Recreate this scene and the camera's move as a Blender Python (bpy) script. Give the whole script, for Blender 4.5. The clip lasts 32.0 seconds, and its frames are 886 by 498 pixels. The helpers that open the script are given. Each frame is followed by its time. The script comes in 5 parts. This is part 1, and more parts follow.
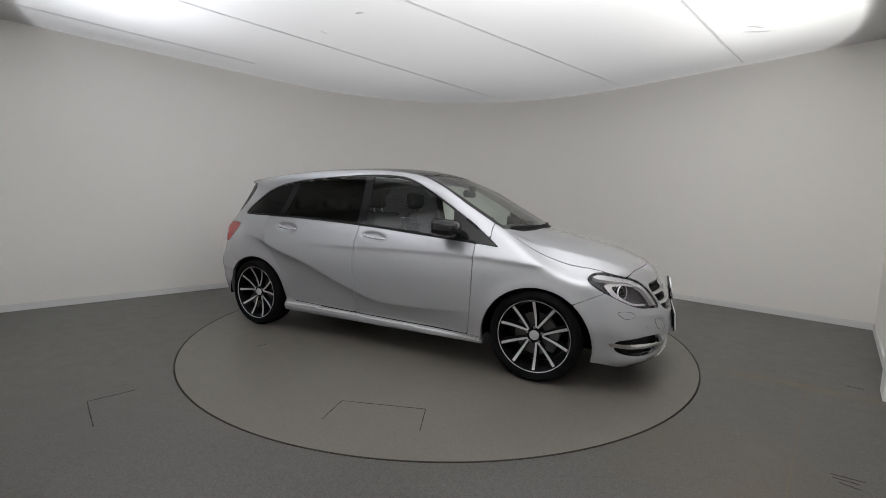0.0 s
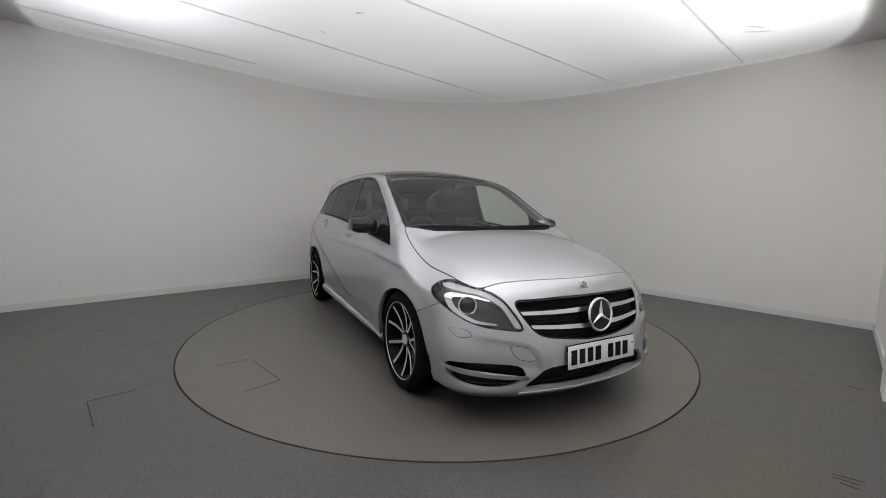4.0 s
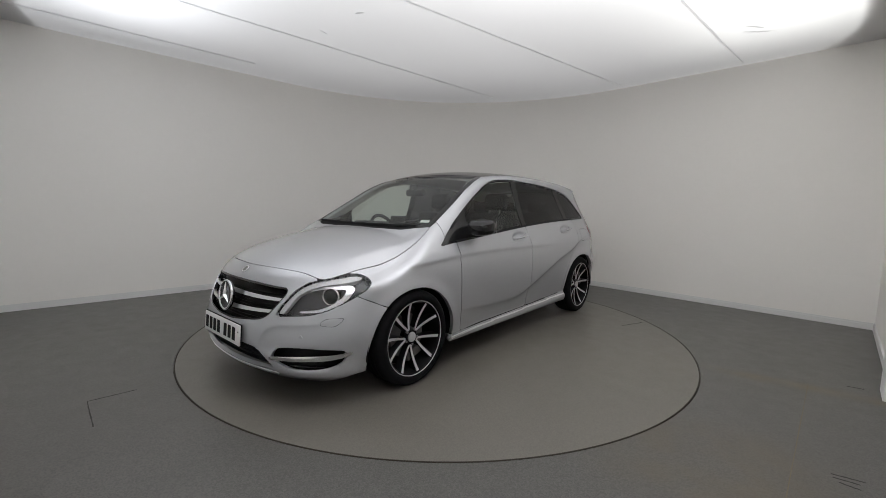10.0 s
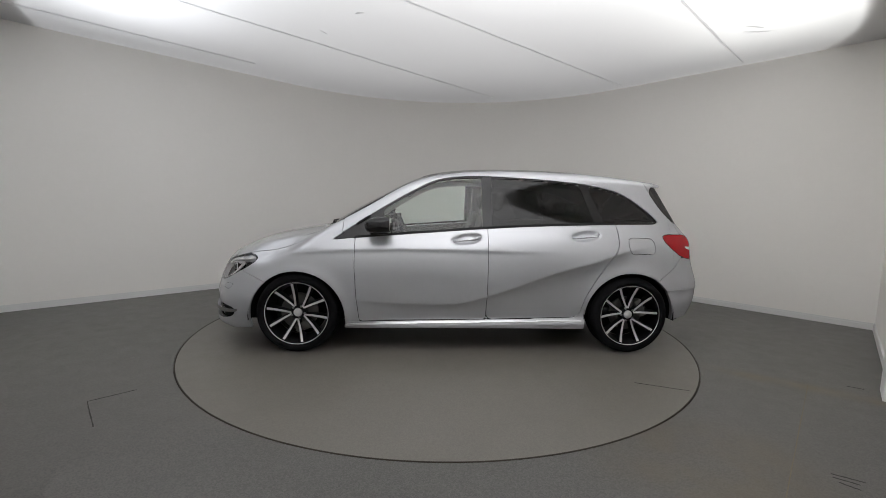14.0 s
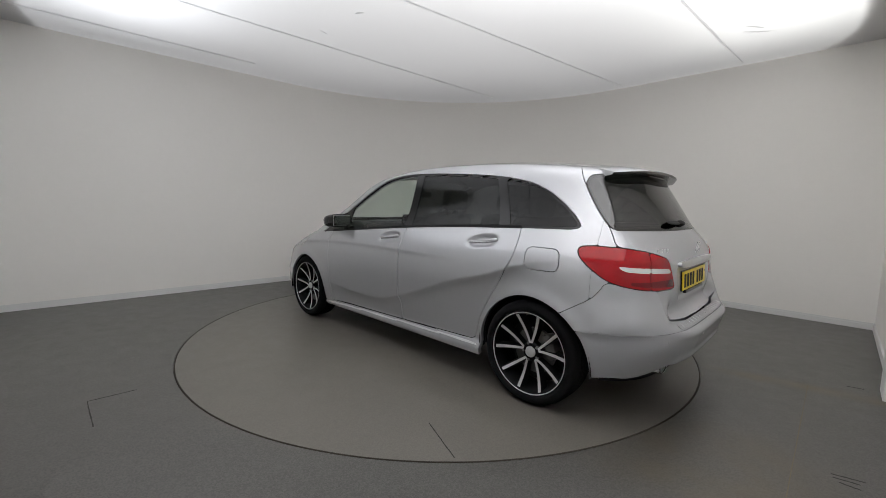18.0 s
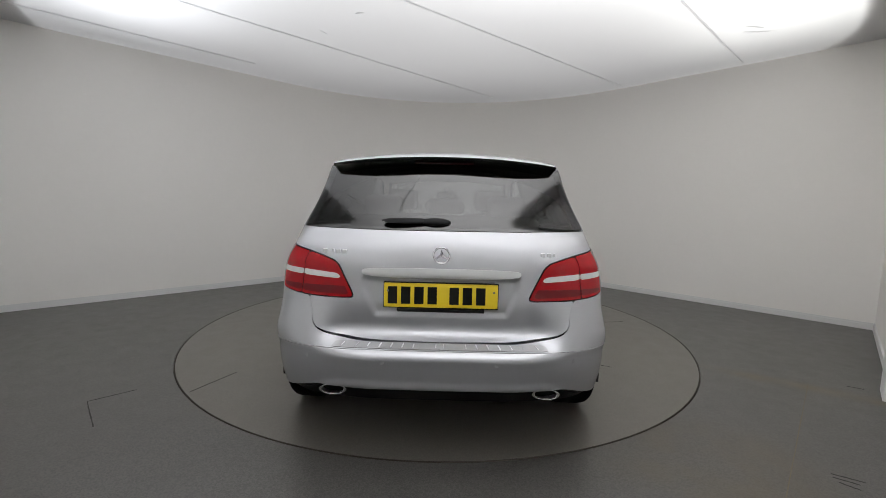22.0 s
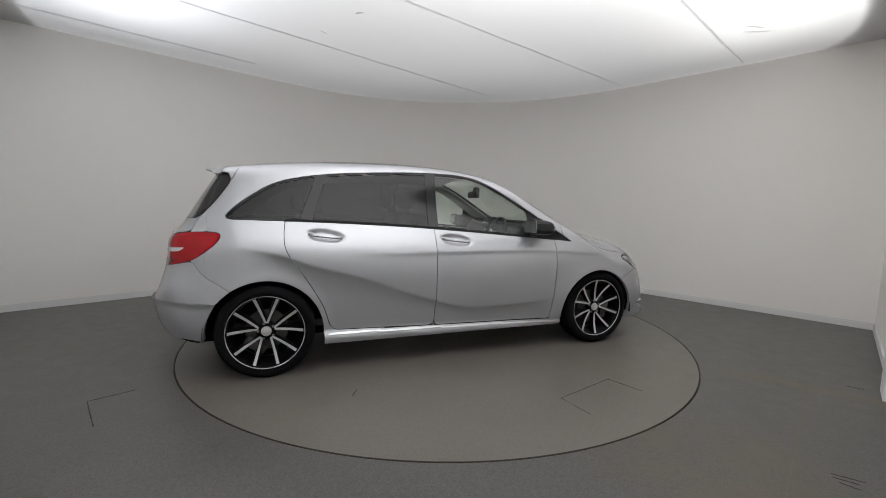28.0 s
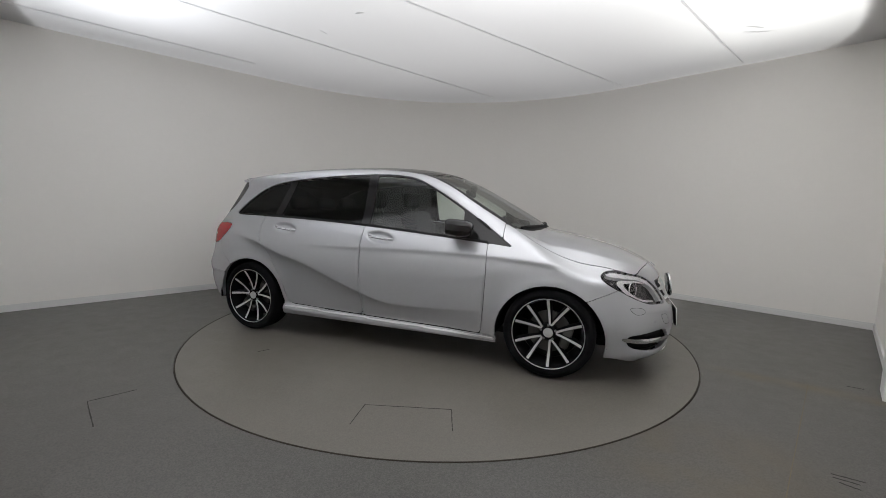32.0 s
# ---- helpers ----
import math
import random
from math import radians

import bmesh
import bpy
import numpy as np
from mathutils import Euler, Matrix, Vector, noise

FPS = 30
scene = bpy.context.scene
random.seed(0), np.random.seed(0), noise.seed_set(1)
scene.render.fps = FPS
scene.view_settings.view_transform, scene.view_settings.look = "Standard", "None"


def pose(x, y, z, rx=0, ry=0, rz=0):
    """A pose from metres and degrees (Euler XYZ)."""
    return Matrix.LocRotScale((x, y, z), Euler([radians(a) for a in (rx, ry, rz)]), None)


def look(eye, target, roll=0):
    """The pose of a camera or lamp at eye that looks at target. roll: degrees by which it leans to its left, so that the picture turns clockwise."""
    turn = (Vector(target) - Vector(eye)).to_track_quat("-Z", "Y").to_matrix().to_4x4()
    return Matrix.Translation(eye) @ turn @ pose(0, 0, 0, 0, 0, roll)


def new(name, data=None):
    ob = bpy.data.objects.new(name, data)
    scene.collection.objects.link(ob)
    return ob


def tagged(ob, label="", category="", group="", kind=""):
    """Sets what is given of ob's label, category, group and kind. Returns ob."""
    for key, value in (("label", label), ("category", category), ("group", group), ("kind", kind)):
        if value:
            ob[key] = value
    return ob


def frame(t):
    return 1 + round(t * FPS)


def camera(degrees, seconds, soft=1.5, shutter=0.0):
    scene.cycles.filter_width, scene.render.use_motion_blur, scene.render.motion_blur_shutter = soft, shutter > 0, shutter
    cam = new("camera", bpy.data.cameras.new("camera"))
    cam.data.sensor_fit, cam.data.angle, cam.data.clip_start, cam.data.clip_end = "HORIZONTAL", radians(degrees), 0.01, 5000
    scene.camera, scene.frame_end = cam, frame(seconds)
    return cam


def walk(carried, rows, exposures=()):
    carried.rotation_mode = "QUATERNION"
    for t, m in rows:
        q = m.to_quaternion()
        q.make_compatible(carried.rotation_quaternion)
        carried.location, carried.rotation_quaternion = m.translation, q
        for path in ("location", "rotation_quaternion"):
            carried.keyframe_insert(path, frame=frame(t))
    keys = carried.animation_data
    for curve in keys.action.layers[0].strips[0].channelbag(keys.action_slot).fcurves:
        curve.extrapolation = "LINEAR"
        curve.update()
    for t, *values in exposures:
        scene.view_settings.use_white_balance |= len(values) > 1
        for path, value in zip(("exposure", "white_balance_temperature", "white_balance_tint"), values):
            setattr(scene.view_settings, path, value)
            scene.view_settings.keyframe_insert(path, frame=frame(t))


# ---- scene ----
# The camera stands still in the near corner of a photo booth; a turntable carries the car round.
EYE = Vector((0.0, 0.0, 1.1835))
YAW, PITCH, ROLL = 1.3, 5.993, 1.2
AIM = EYE + Vector((-math.sin(radians(YAW)) * math.cos(radians(PITCH)), math.cos(radians(YAW)) * math.cos(radians(PITCH)), -math.sin(radians(PITCH))))
cam = camera(94.66, 32.0, soft=0.8)
walk(cam, [(0, look(EYE, AIM, ROLL)), (32, look(EYE, AIM, ROLL))], exposures=[(0, 0.38), (32, 0.38)])

HUB = (-0.1156, 4.0143)          # centre of the turntable
TABLE_R = 2.236
CAR_AT = (-0.1845, -0.0496)      # the car's middle, from the turntable's centre, in the table's own axes
HEADING = [(0, -24.9), (0.5, -25.9), (1, -28.35), (1.5, -32.5), (2, -37.75), (2.5, -43.4), (3, -49.05), (3.5, -54.6),
           (5.5, -77.5), (6, -83.3), (7, -94.9), (8, -106.4), (9, -117.8), (10, -129.2), (11, -140.7), (12, -152.3),
           (13, -163.9), (14, -175.55), (14.5, -181.4), (16.5, -205.0), (17, -210.95), (18, -222.75), (19, -234.5),
           (20, -246.2), (21, -257.8), (22, -269.5), (23, -281.2), (24, -292.95), (25, -304.6), (25.5, -310.4),
           (27.5, -333.4), (28, -339.3), (29, -351.1), (29.5, -357.1), (30, -363.15), (30.5, -368.9), (31, -374.2),
           (31.5, -377.9), (32, -379.9)]

# ---- light ----
world = bpy.data.worlds.new("world")
scene.world = world
world.use_nodes = True
world.node_tree.nodes["Background"].inputs[0].default_value = (0.5, 0.5, 0.5, 1)
world.node_tree.nodes["Background"].inputs[1].default_value = 0.02


def area_lamp(name, m, sx, sy, watts, colour=(1, 0.97, 0.93), spread=180):
    data = bpy.data.lights.new(name, "AREA")
    data.shape, data.size, data.size_y, data.energy, data.color, data.spread = "RECTANGLE", sx, sy, watts, colour, radians(spread)
    ob = new(name, data)
    ob.matrix_world = m
    return ob


CEIL = 2.93
# lamps over the stretched translucent ceiling sheet: bright rows towards the side corners, a weaker field over the rest
area_lamp("sheet_lamp", pose(2.45, 3.30, 3.68, 0, 0, 45), 2.4, 1.1, 27, (1.0, 1.0, 0.96))
area_lamp("sheet_lamp", pose(-2.54, 3.05, 3.68, 0, 0, -45), 2.4, 1.1, 32, (0.94, 0.965, 1.0))
area_lamp("sheet_lamp", pose(0.40, 1.25, 3.95, 0, 0, 45), 2.8, 2.8, 148, (1.0, 0.995, 0.995))
area_lamp("sheet_lamp", pose(-0.1, 3.9, 5.0, 0, 0, 0), 5.4, 4.6, 86, (1.0, 0.995, 0.995))

# ---- materials ----


def material(name, colour, rough=0.5, metal=0.0, spec=0.5, coat=0.0, coat_rough=0.05, vary=0.0, scale=8.0, bump=0.0, bump_scale=60.0,
             rough_vary=0.0, glow=None, glow_strength=0.0, stretch=(1, 1, 1)):
    m = bpy.data.materials.new(name)
    m.use_nodes = True
    nt = m.node_tree
    b = nt.nodes["Principled BSDF"]
    b.inputs["Base Color"].default_value = (*colour, 1)
    b.inputs["Roughness"].default_value = rough
    b.inputs["Metallic"].default_value = metal
    b.inputs["Specular IOR Level"].default_value = spec
    b.inputs["Coat Weight"].default_value = coat
    b.inputs["Coat Roughness"].default_value = coat_rough
    tc = nt.nodes.new("ShaderNodeTexCoord")
    mp = nt.nodes.new("ShaderNodeMapping")
    mp.inputs["Scale"].default_value = stretch
    nt.links.new(tc.outputs["Object"], mp.inputs["Vector"])

    def grain(s, detail=4.0):
        n = nt.nodes.new("ShaderNodeTexNoise")
        n.inputs["Scale"].default_value, n.inputs["Detail"].default_value = s, detail
        nt.links.new(mp.outputs["Vector"], n.inputs["Vector"])
        return n

    if vary:
        mix = nt.nodes.new("ShaderNodeMix")
        mix.data_type = "RGBA"
        mix.inputs[6].default_value = (*[c * (1 - vary) for c in colour], 1)
        mix.inputs[7].default_value = (*[min(1, c * (1 + vary)) for c in colour], 1)
        add = nt.nodes.new("ShaderNodeMath")
        add.operation = "MULTIPLY_ADD"
        n1, n2 = grain(scale), grain(scale * 14, 2.0)
        add.inputs[1].default_value = 0.5
        nt.links.new(n2.outputs[0], add.inputs[0])
        half = nt.nodes.new("ShaderNodeMath")
        half.operation = "MULTIPLY"
        half.inputs[1].default_value = 0.5
        nt.links.new(n1.outputs[0], half.inputs[0])
        nt.links.new(half.outputs[0], add.inputs[2])
        nt.links.new(add.outputs[0], mix.inputs[0])
        nt.links.new(mix.outputs[2], b.inputs["Base Color"])
    if rough_vary:
        n = grain(scale * 2)
        r = nt.nodes.new("ShaderNodeMapRange")
        r.inputs[3].default_value, r.inputs[4].default_value = max(0, rough - rough_vary), min(1, rough + rough_vary)
        nt.links.new(n.outputs[0], r.inputs[0])
        nt.links.new(r.outputs[0], b.inputs["Roughness"])
    if bump:
        n = grain(bump_scale, 3.0)
        bp = nt.nodes.new("ShaderNodeBump")
        bp.inputs["Strength"].default_value, bp.inputs["Distance"].default_value = bump, 0.01
        nt.links.new(n.outputs[0], bp.inputs["Height"])
        nt.links.new(bp.outputs["Normal"], b.inputs["Normal"])
    if glow:
        b.inputs["Emission Color"].default_value = (*glow, 1)
        b.inputs["Emission Strength"].default_value = glow_strength
    return m


def glass(name, tint, rough=0.0, face_on=0.045):
    """Thin pane: tinted see-through with a Fresnel gloss."""
    m = bpy.data.materials.new(name)
    m.use_nodes = True
    nt = m.node_tree
    nt.nodes.clear()
    out = nt.nodes.new("ShaderNodeOutputMaterial")
    mix = nt.nodes.new("ShaderNodeMixShader")
    tr = nt.nodes.new("ShaderNodeBsdfTransparent")
    tr.inputs[0].default_value = (*tint, 1)
    gl = nt.nodes.new("ShaderNodeBsdfGlossy")
    gl.inputs["Roughness"].default_value = rough
    lw = nt.nodes.new("ShaderNodeLayerWeight")
    lw.inputs[0].default_value = 0.5
    pw, ad = nt.nodes.new("ShaderNodeMath"), nt.nodes.new("ShaderNodeMath")
    pw.operation, ad.operation = "POWER", "MULTIPLY_ADD"
    pw.inputs[1].default_value, ad.inputs[1].default_value, ad.inputs[2].default_value = 5.0, 0.9, face_on
    nt.links.new(lw.outputs["Facing"], pw.inputs[0])
    nt.links.new(pw.outputs[0], ad.inputs[0])
    nt.links.new(ad.outputs[0], mix.inputs[0])
    nt.links.new(tr.outputs[0], mix.inputs[1])
    nt.links.new(gl.outputs[0], mix.inputs[2])
    nt.links.new(mix.outputs[0], out.inputs[0])
    return m


PAINT = material("silver_paint", (0.475, 0.482, 0.507), 0.39, 0.68, coat=1.0, coat_rough=0.03, vary=0.03, scale=30, bump=0.02, bump_scale=900)
BLACK = material("gloss_black", (0.008, 0.008, 0.009), 0.14, spec=0.35, coat=0.1, rough_vary=0.03)
TRIM = material("black_plastic", (0.009, 0.009, 0.010), 0.6, spec=0.18, vary=0.2, bump=0.1, bump_scale=500)
CHROME = material("chrome", (0.78, 0.78, 0.8), 0.1, 1.0, rough_vary=0.03)
SATIN = material("satin_silver", (0.78, 0.79, 0.80), 0.28, 1.0, vary=0.04)
RUBBER = material("tyre_rubber", (0.006, 0.006, 0.007), 0.8, spec=0.1, vary=0.25, scale=20, bump=0.15, bump_scale=200)
ALLOY = material("machined_alloy", (0.62, 0.62, 0.63), 0.34, 0.6, vary=0.05, scale=40)
WHEEL_BLACK = material("wheel_black", (0.005, 0.005, 0.006), 0.45, 0.0, spec=0.12, rough_vary=0.05)
MIRROR = material("mirror_glass", (0.42, 0.44, 0.43), 0.03, 1.0)
STEEL = material("brake_steel", (0.24, 0.24, 0.24), 0.42, 0.8, vary=0.2, scale=30)
CLEAR = glass("clear_glass", (0.82, 0.88, 0.84), face_on=0.06)
DARKGLASS = glass("privacy_glass", (0.055, 0.058, 0.062), face_on=0.036)
REARGLASS = glass("rear_screen_glass", (0.10, 0.104, 0.11), rough=0.05, face_on=0.11)
LENS = glass("clear_lens", (0.93, 0.93, 0.94))
RED = material("red_lens", (0.36, 0.002, 0.006), 0.08, spec=0.25, coat=0.3, vary=0.25, scale=18)
REDDARK = material("dark_red_lens", (0.15, 0.002, 0.006), 0.12, spec=0.25, coat=0.2, vary=0.2, scale=30)
WHITELENS = material("white_lens", (0.70, 0.69, 0.68), 0.2, coat=0.7, vary=0.15, scale=60)
LAMP_GREY = material("lamp_grey", (0.58, 0.58, 0.59), 0.3, 0.0, coat=0.5, vary=0.2, scale=40)
BOWL = material("lamp_bowl", (0.035, 0.035, 0.038), 0.35, 0.2, vary=0.15)
PLATE_W = material("white_plate", (0.78, 0.78, 0.76), 0.35, vary=0.04)
PLATE_Y = material("yellow_plate", (0.86, 0.64, 0.02), 0.35, vary=0.04)
DISC_STEEL = material("brake_disc_steel", (0.09, 0.088, 0.085), 0.5, 0.7, vary=0.2, scale=30)
SILL_GREY = material("ribbed_sill_grey", (0.40, 0.40, 0.41), 0.42, 0.7, vary=0.1, scale=40)
SMOKED = material("smoked_red_lens", (0.03, 0.002, 0.003), 0.15, spec=0.3)
INK = material("black_ink", (0.008, 0.008, 0.008), 0.6, spec=0.15)
FABRIC = material("dark_cloth", (0.022, 0.022, 0.024), 0.9, vary=0.2, scale=6, bump=0.06, bump_scale=90)
LINER = material("grey_headliner", (0.42, 0.41, 0.39), 0.95, vary=0.05, bump=0.04, bump_scale=90)
DASH = material("dashboard_plastic", (0.02, 0.02, 0.022), 0.6, vary=0.15, bump=0.05, bump_scale=90)


def floor_material(name, base, stained=False):
    m = material(name, base, 0.36, 0.0, 0.6, vary=0.13, scale=4.0, bump=0.04, bump_scale=350, rough_vary=0.08)
    nt = m.node_tree
    b = nt.nodes["Principled BSDF"]
    old = b.inputs["Base Color"].links[0].from_socket
    tc = nt.nodes.new("ShaderNodeTexCoord")
    vo = nt.nodes.new("ShaderNodeTexVoronoi")
    vo.inputs["Scale"].default_value = 180
    nt.links.new(tc.outputs["Object"], vo.inputs["Vector"])
    ramp = nt.nodes.new("ShaderNodeValToRGB")
    ramp.color_ramp.elements[0].position, ramp.color_ramp.elements[0].color = 0.0, (*[0.70 if stained else 0.88] * 3, 1)
    ramp.color_ramp.elements[1].position, ramp.color_ramp.elements[1].color = 1.0, (*[1.28 if stained else 1.12] * 3, 1)
    sep = nt.nodes.new("ShaderNodeSeparateColor")
    nt.links.new(vo.outputs["Color"], sep.inputs[0])
    nt.links.new(sep.outputs[0], ramp.inputs[0])
    mul = nt.nodes.new("ShaderNodeMix")
    mul.data_type, mul.blend_type = "RGBA", "MULTIPLY"
    mul.inputs[0].default_value = 1.0
    nt.links.new(old, mul.inputs[6])
    nt.links.new(ramp.outputs[0], mul.inputs[7])
    nt.links.new(mul.outputs[2], b.inputs["Base Color"])
    if not stained:
        return m

    def node(op, a, bb=None, c=None):
        n = nt.nodes.new("ShaderNodeMath")
        n.operation = op
        for k, v in enumerate((a, bb, c)):
            if v is not None:
                if isinstance(v, (int, float)):
                    n.inputs[k].default_value = v
                else:
                    nt.links.new(v, n.inputs[k])
        return n.outputs[0]

    def fade(v, a, bb):
        n = nt.nodes.new("ShaderNodeMapRange")
        n.interpolation_type = "SMOOTHSTEP"
        n.inputs[1].default_value, n.inputs[2].default_value = a, bb
        nt.links.new(v, n.inputs[0])
        return n.outputs[0]

    xyz = nt.nodes.new("ShaderNodeSeparateXYZ")
    nt.links.new(tc.outputs["Object"], xyz.inputs[0])
    X, Y = xyz.outputs[0], xyz.outputs[1]
    cloud = nt.nodes.new("ShaderNodeTexNoise")
    cloud.inputs["Scale"].default_value, cloud.inputs["Detail"].default_value = 3.5, 6.0
    nt.links.new(tc.outputs["Object"], cloud.inputs["Vector"])
    patch = fade(cloud.outputs[0], 0.36, 0.66)
    d = node("ABSOLUTE", node("SUBTRACT", node("MULTIPLY_ADD", X, 0.537, node("MULTIPLY", Y, 0.843)), 3.637))
    streak = node("MULTIPLY", node("SUBTRACT", 1.0, fade(d, 0.0, 0.13)), fade(X, 1.75, 2.2))
    r = node("SQRT", node("ADD", node("POWER", node("SUBTRACT", X, 1.25), 2.0), node("POWER", node("MULTIPLY", node("SUBTRACT", Y, 1.85), 1.3), 2.0)))
    blot = node("MULTIPLY", node("SUBTRACT", 1.0, fade(r, 0.1, 0.75)), 0.55)
    mask = node("MULTIPLY", node("MAXIMUM", streak, blot), node("MULTIPLY_ADD", patch, 0.75, 0.25))
    tint = nt.nodes.new("ShaderNodeMix")
    tint.data_type = "RGBA"
    tint.inputs[7].default_value = (0.105, 0.082, 0.045, 1)
    nt.links.new(mask, tint.inputs[0])
    nt.links.new(mul.outputs[2], tint.inputs[6])
    nt.links.new(tint.outputs[2], b.inputs["Base Color"])
    return m


# much the same tone; FLOOR is darkened to paint in the light's outward fall-off
FLOOR = floor_material("speckled_vinyl", (0.082, 0.079, 0.073), True)
DISC = floor_material("turntable_vinyl", (0.136, 0.126, 0.110))
WALL = material("white_wall_paint", (0.915, 0.893, 0.862), 0.75, spec=0.3, vary=0.025, scale=1.5, bump=0.03, bump_scale=120)
CEILING = material("stretched_white_sheet", (0.88, 0.88, 0.89), 0.8, spec=0.2, vary=0.02, scale=2, bump=0.02, bump_scale=40)
_nt = CEILING.node_tree
_mix, _tr = _nt.nodes.new("ShaderNodeMixShader"), _nt.nodes.new("ShaderNodeBsdfTranslucent")
_tr.inputs[0].default_value = (0.85, 0.85, 0.86, 1)
_mix.inputs[0].default_value = 0.55
_nt.links.new(_nt.nodes["Principled BSDF"].outputs[0], _mix.inputs[1])
_nt.links.new(_tr.outputs[0], _mix.inputs[2])
_nt.links.new(_mix.outputs[0], _nt.nodes["Material Output"].inputs[0])
# for the unseen near walls: pale so that they throw light on the car
BOUNCE_WALL = material("pale_bounce_wall", (0.84, 0.84, 0.82), 0.8, spec=0.2, vary=0.05, scale=1.5, bump=0.03, bump_scale=120)
SKIRT = material("white_gloss_skirting", (0.78, 0.78, 0.77), 0.4, vary=0.03)
GROOVE = material("dark_groove", (0.03, 0.024, 0.016), 0.8, vary=0.4, scale=6)

# ---- building helpers ----


def link_mesh(name, verts, faces, mat, parent=None, label="", smooth=True, mats=()):
    me = bpy.data.meshes.new(name)
    me.from_pydata([tuple(map(float, v)) for v in verts], [], [tuple(map(int, f)) for f in faces])
    for mm in (mat, *mats):
        me.materials.append(mm)
    if smooth:
        me.polygons.foreach_set("use_smooth", [True] * len(me.polygons))
    me.update()
    ob = new(name, me)
    if parent:
        ob.parent = parent
    if label:
        ob["label"] = label
    return ob


def part(name, bm, mat, parent=None, label="", smooth=False):
    me = bpy.data.meshes.new(name)
    bmesh.ops.recalc_face_normals(bm, faces=bm.faces)
    bm.to_mesh(me)
    bm.free()
    me.materials.append(mat)
    if smooth:
        me.polygons.foreach_set("use_smooth", [True] * len(me.polygons))
        me.set_sharp_from_angle(angle=radians(38))
    ob = new(name, me)
    if parent:
        ob.parent = parent
    if label:
        ob["label"] = label
    return ob


def box_bm(cx, cy, cz, sx, sy, sz, bevel=0.0, seg=2, m=None):
    bm = bmesh.new()
    bmesh.ops.create_cube(bm, size=1)
    bmesh.ops.scale(bm, vec=(sx, sy, sz), verts=bm.verts)
    if bevel:
        bmesh.ops.bevel(bm, geom=bm.edges[:], offset=bevel, segments=seg, profile=0.5, affect="EDGES")
    if m:
        bmesh.ops.transform(bm, matrix=m, verts=bm.verts)
    bmesh.ops.translate(bm, vec=(cx, cy, cz), verts=bm.verts)
    return bm


def prism(outline, low, high):
    """Upright prism over an outline in plan."""
    n = len(outline)
    verts = [(x, y, low) for x, y in outline] + [(x, y, high) for x, y in outline]
    faces = [tuple(range(n - 1, -1, -1)), tuple(range(n, 2 * n))] + [(i, (i + 1) % n, n + (i + 1) % n, n + i) for i in range(n)]
    return verts, faces


# ---- the booth: two long walls that meet in a wide curve, two short ones behind the camera ----
APEX = Vector((-0.03, 8.60))
CURVE = 3.5


def booth_line():
    """Plan of the wall's inner face, from the left corner by the curve to the right corner, and behind the camera back."""
    pts = [(-4.90, 3.73)]
    c = APEX - Vector((0, CURVE * math.sqrt(2)))
    for i in range(41):
        a = radians(135 - 90 * i / 40)
        pts.append((c.x + CURVE * math.cos(a), c.y + CURVE * math.sin(a)))
    pts += [(4.38, 4.22), (-0.25, -0.78)]
    return pts


def offset_line(pts, d):
    out = []
    n = len(pts)
    for i in range(n):
        p0, p1, p2 = Vector(pts[i - 1]), Vector(pts[i]), Vector(pts[(i + 1) % n])
        t1, t2 = (p1 - p0).normalized(), (p2 - p1).normalized()
        n1, n2 = Vector((-t1.y, t1.x)), Vector((-t2.y, t2.x))
        m = (n1 + n2).normalized()
        out.append(tuple(p1 + m * d / max(0.3, m.dot(n1))))
    return out


def strip_wall(name, inner, outer, low, high, mat):
    """A wall between two plan lines."""
    n = len(inner)
    verts = [(*p, z) for line in (inner, outer) for z in (low, high) for p in line]
    faces = []
    for i in range(n - 1):
        faces += [(i, i + 1, n + i + 1, n + i), (2 * n + i, 3 * n + i, 3 * n + i + 1, 2 * n + i + 1), (n + i, n + i + 1, 3 * n + i + 1, 3 * n + i), (i, 2 * n + i, 2 * n + i + 1, i + 1)]
    faces += [(0, n, 3 * n, 2 * n), (n - 1, 3 * n - 1, 4 * n - 1, 2 * n - 1)]
    bm = bmesh.new()
    vs = [bm.verts.new(v) for v in verts]
    for f in faces:
        bm.faces.new([vs[i] for i in f])
    return part(name, bm, mat, smooth=True)


LINE = booth_line()
OUT = offset_line(LINE, 0.12)
NC = 42
tagged(strip_wall("wall_back", LINE[:NC + 1], OUT[:NC + 1], -0.05, CEIL + 0.1, WALL), "plain off-white booth wall with a wide curved corner", kind="structure")
SPLIT = tuple(Vector(LINE[NC]).lerp(Vector(LINE[NC + 1]), 0.52))
SPLIT_O = tuple(Vector(OUT[NC]).lerp(Vector(OUT[NC + 1]), 0.52))
tagged(strip_wall("wall_right", [LINE[NC], SPLIT], [OUT[NC], SPLIT_O], -0.05, CEIL + 0.1, WALL), "plain off-white booth wall beside the doorway", kind="structure")
# unseen walls added behind the camera; they close the booth and bounce light
tagged(strip_wall("wall_unseen_right", [SPLIT, LINE[NC + 1]], [SPLIT_O, OUT[NC + 1]], -0.05, CEIL + 0.1, BOUNCE_WALL), "unseen pale wall added to close the booth and bounce light", kind="structure")
tagged(strip_wall("wall_left", [LINE[-1], LINE[0]], [OUT[-1], OUT[0]], -0.05, CEIL + 0.1, BOUNCE_WALL), "unseen pale wall beside the camera, added to bounce light", kind="structure")
SK = offset_line(LINE, -0.014)
SK2 = offset_line(LINE, -0.008)
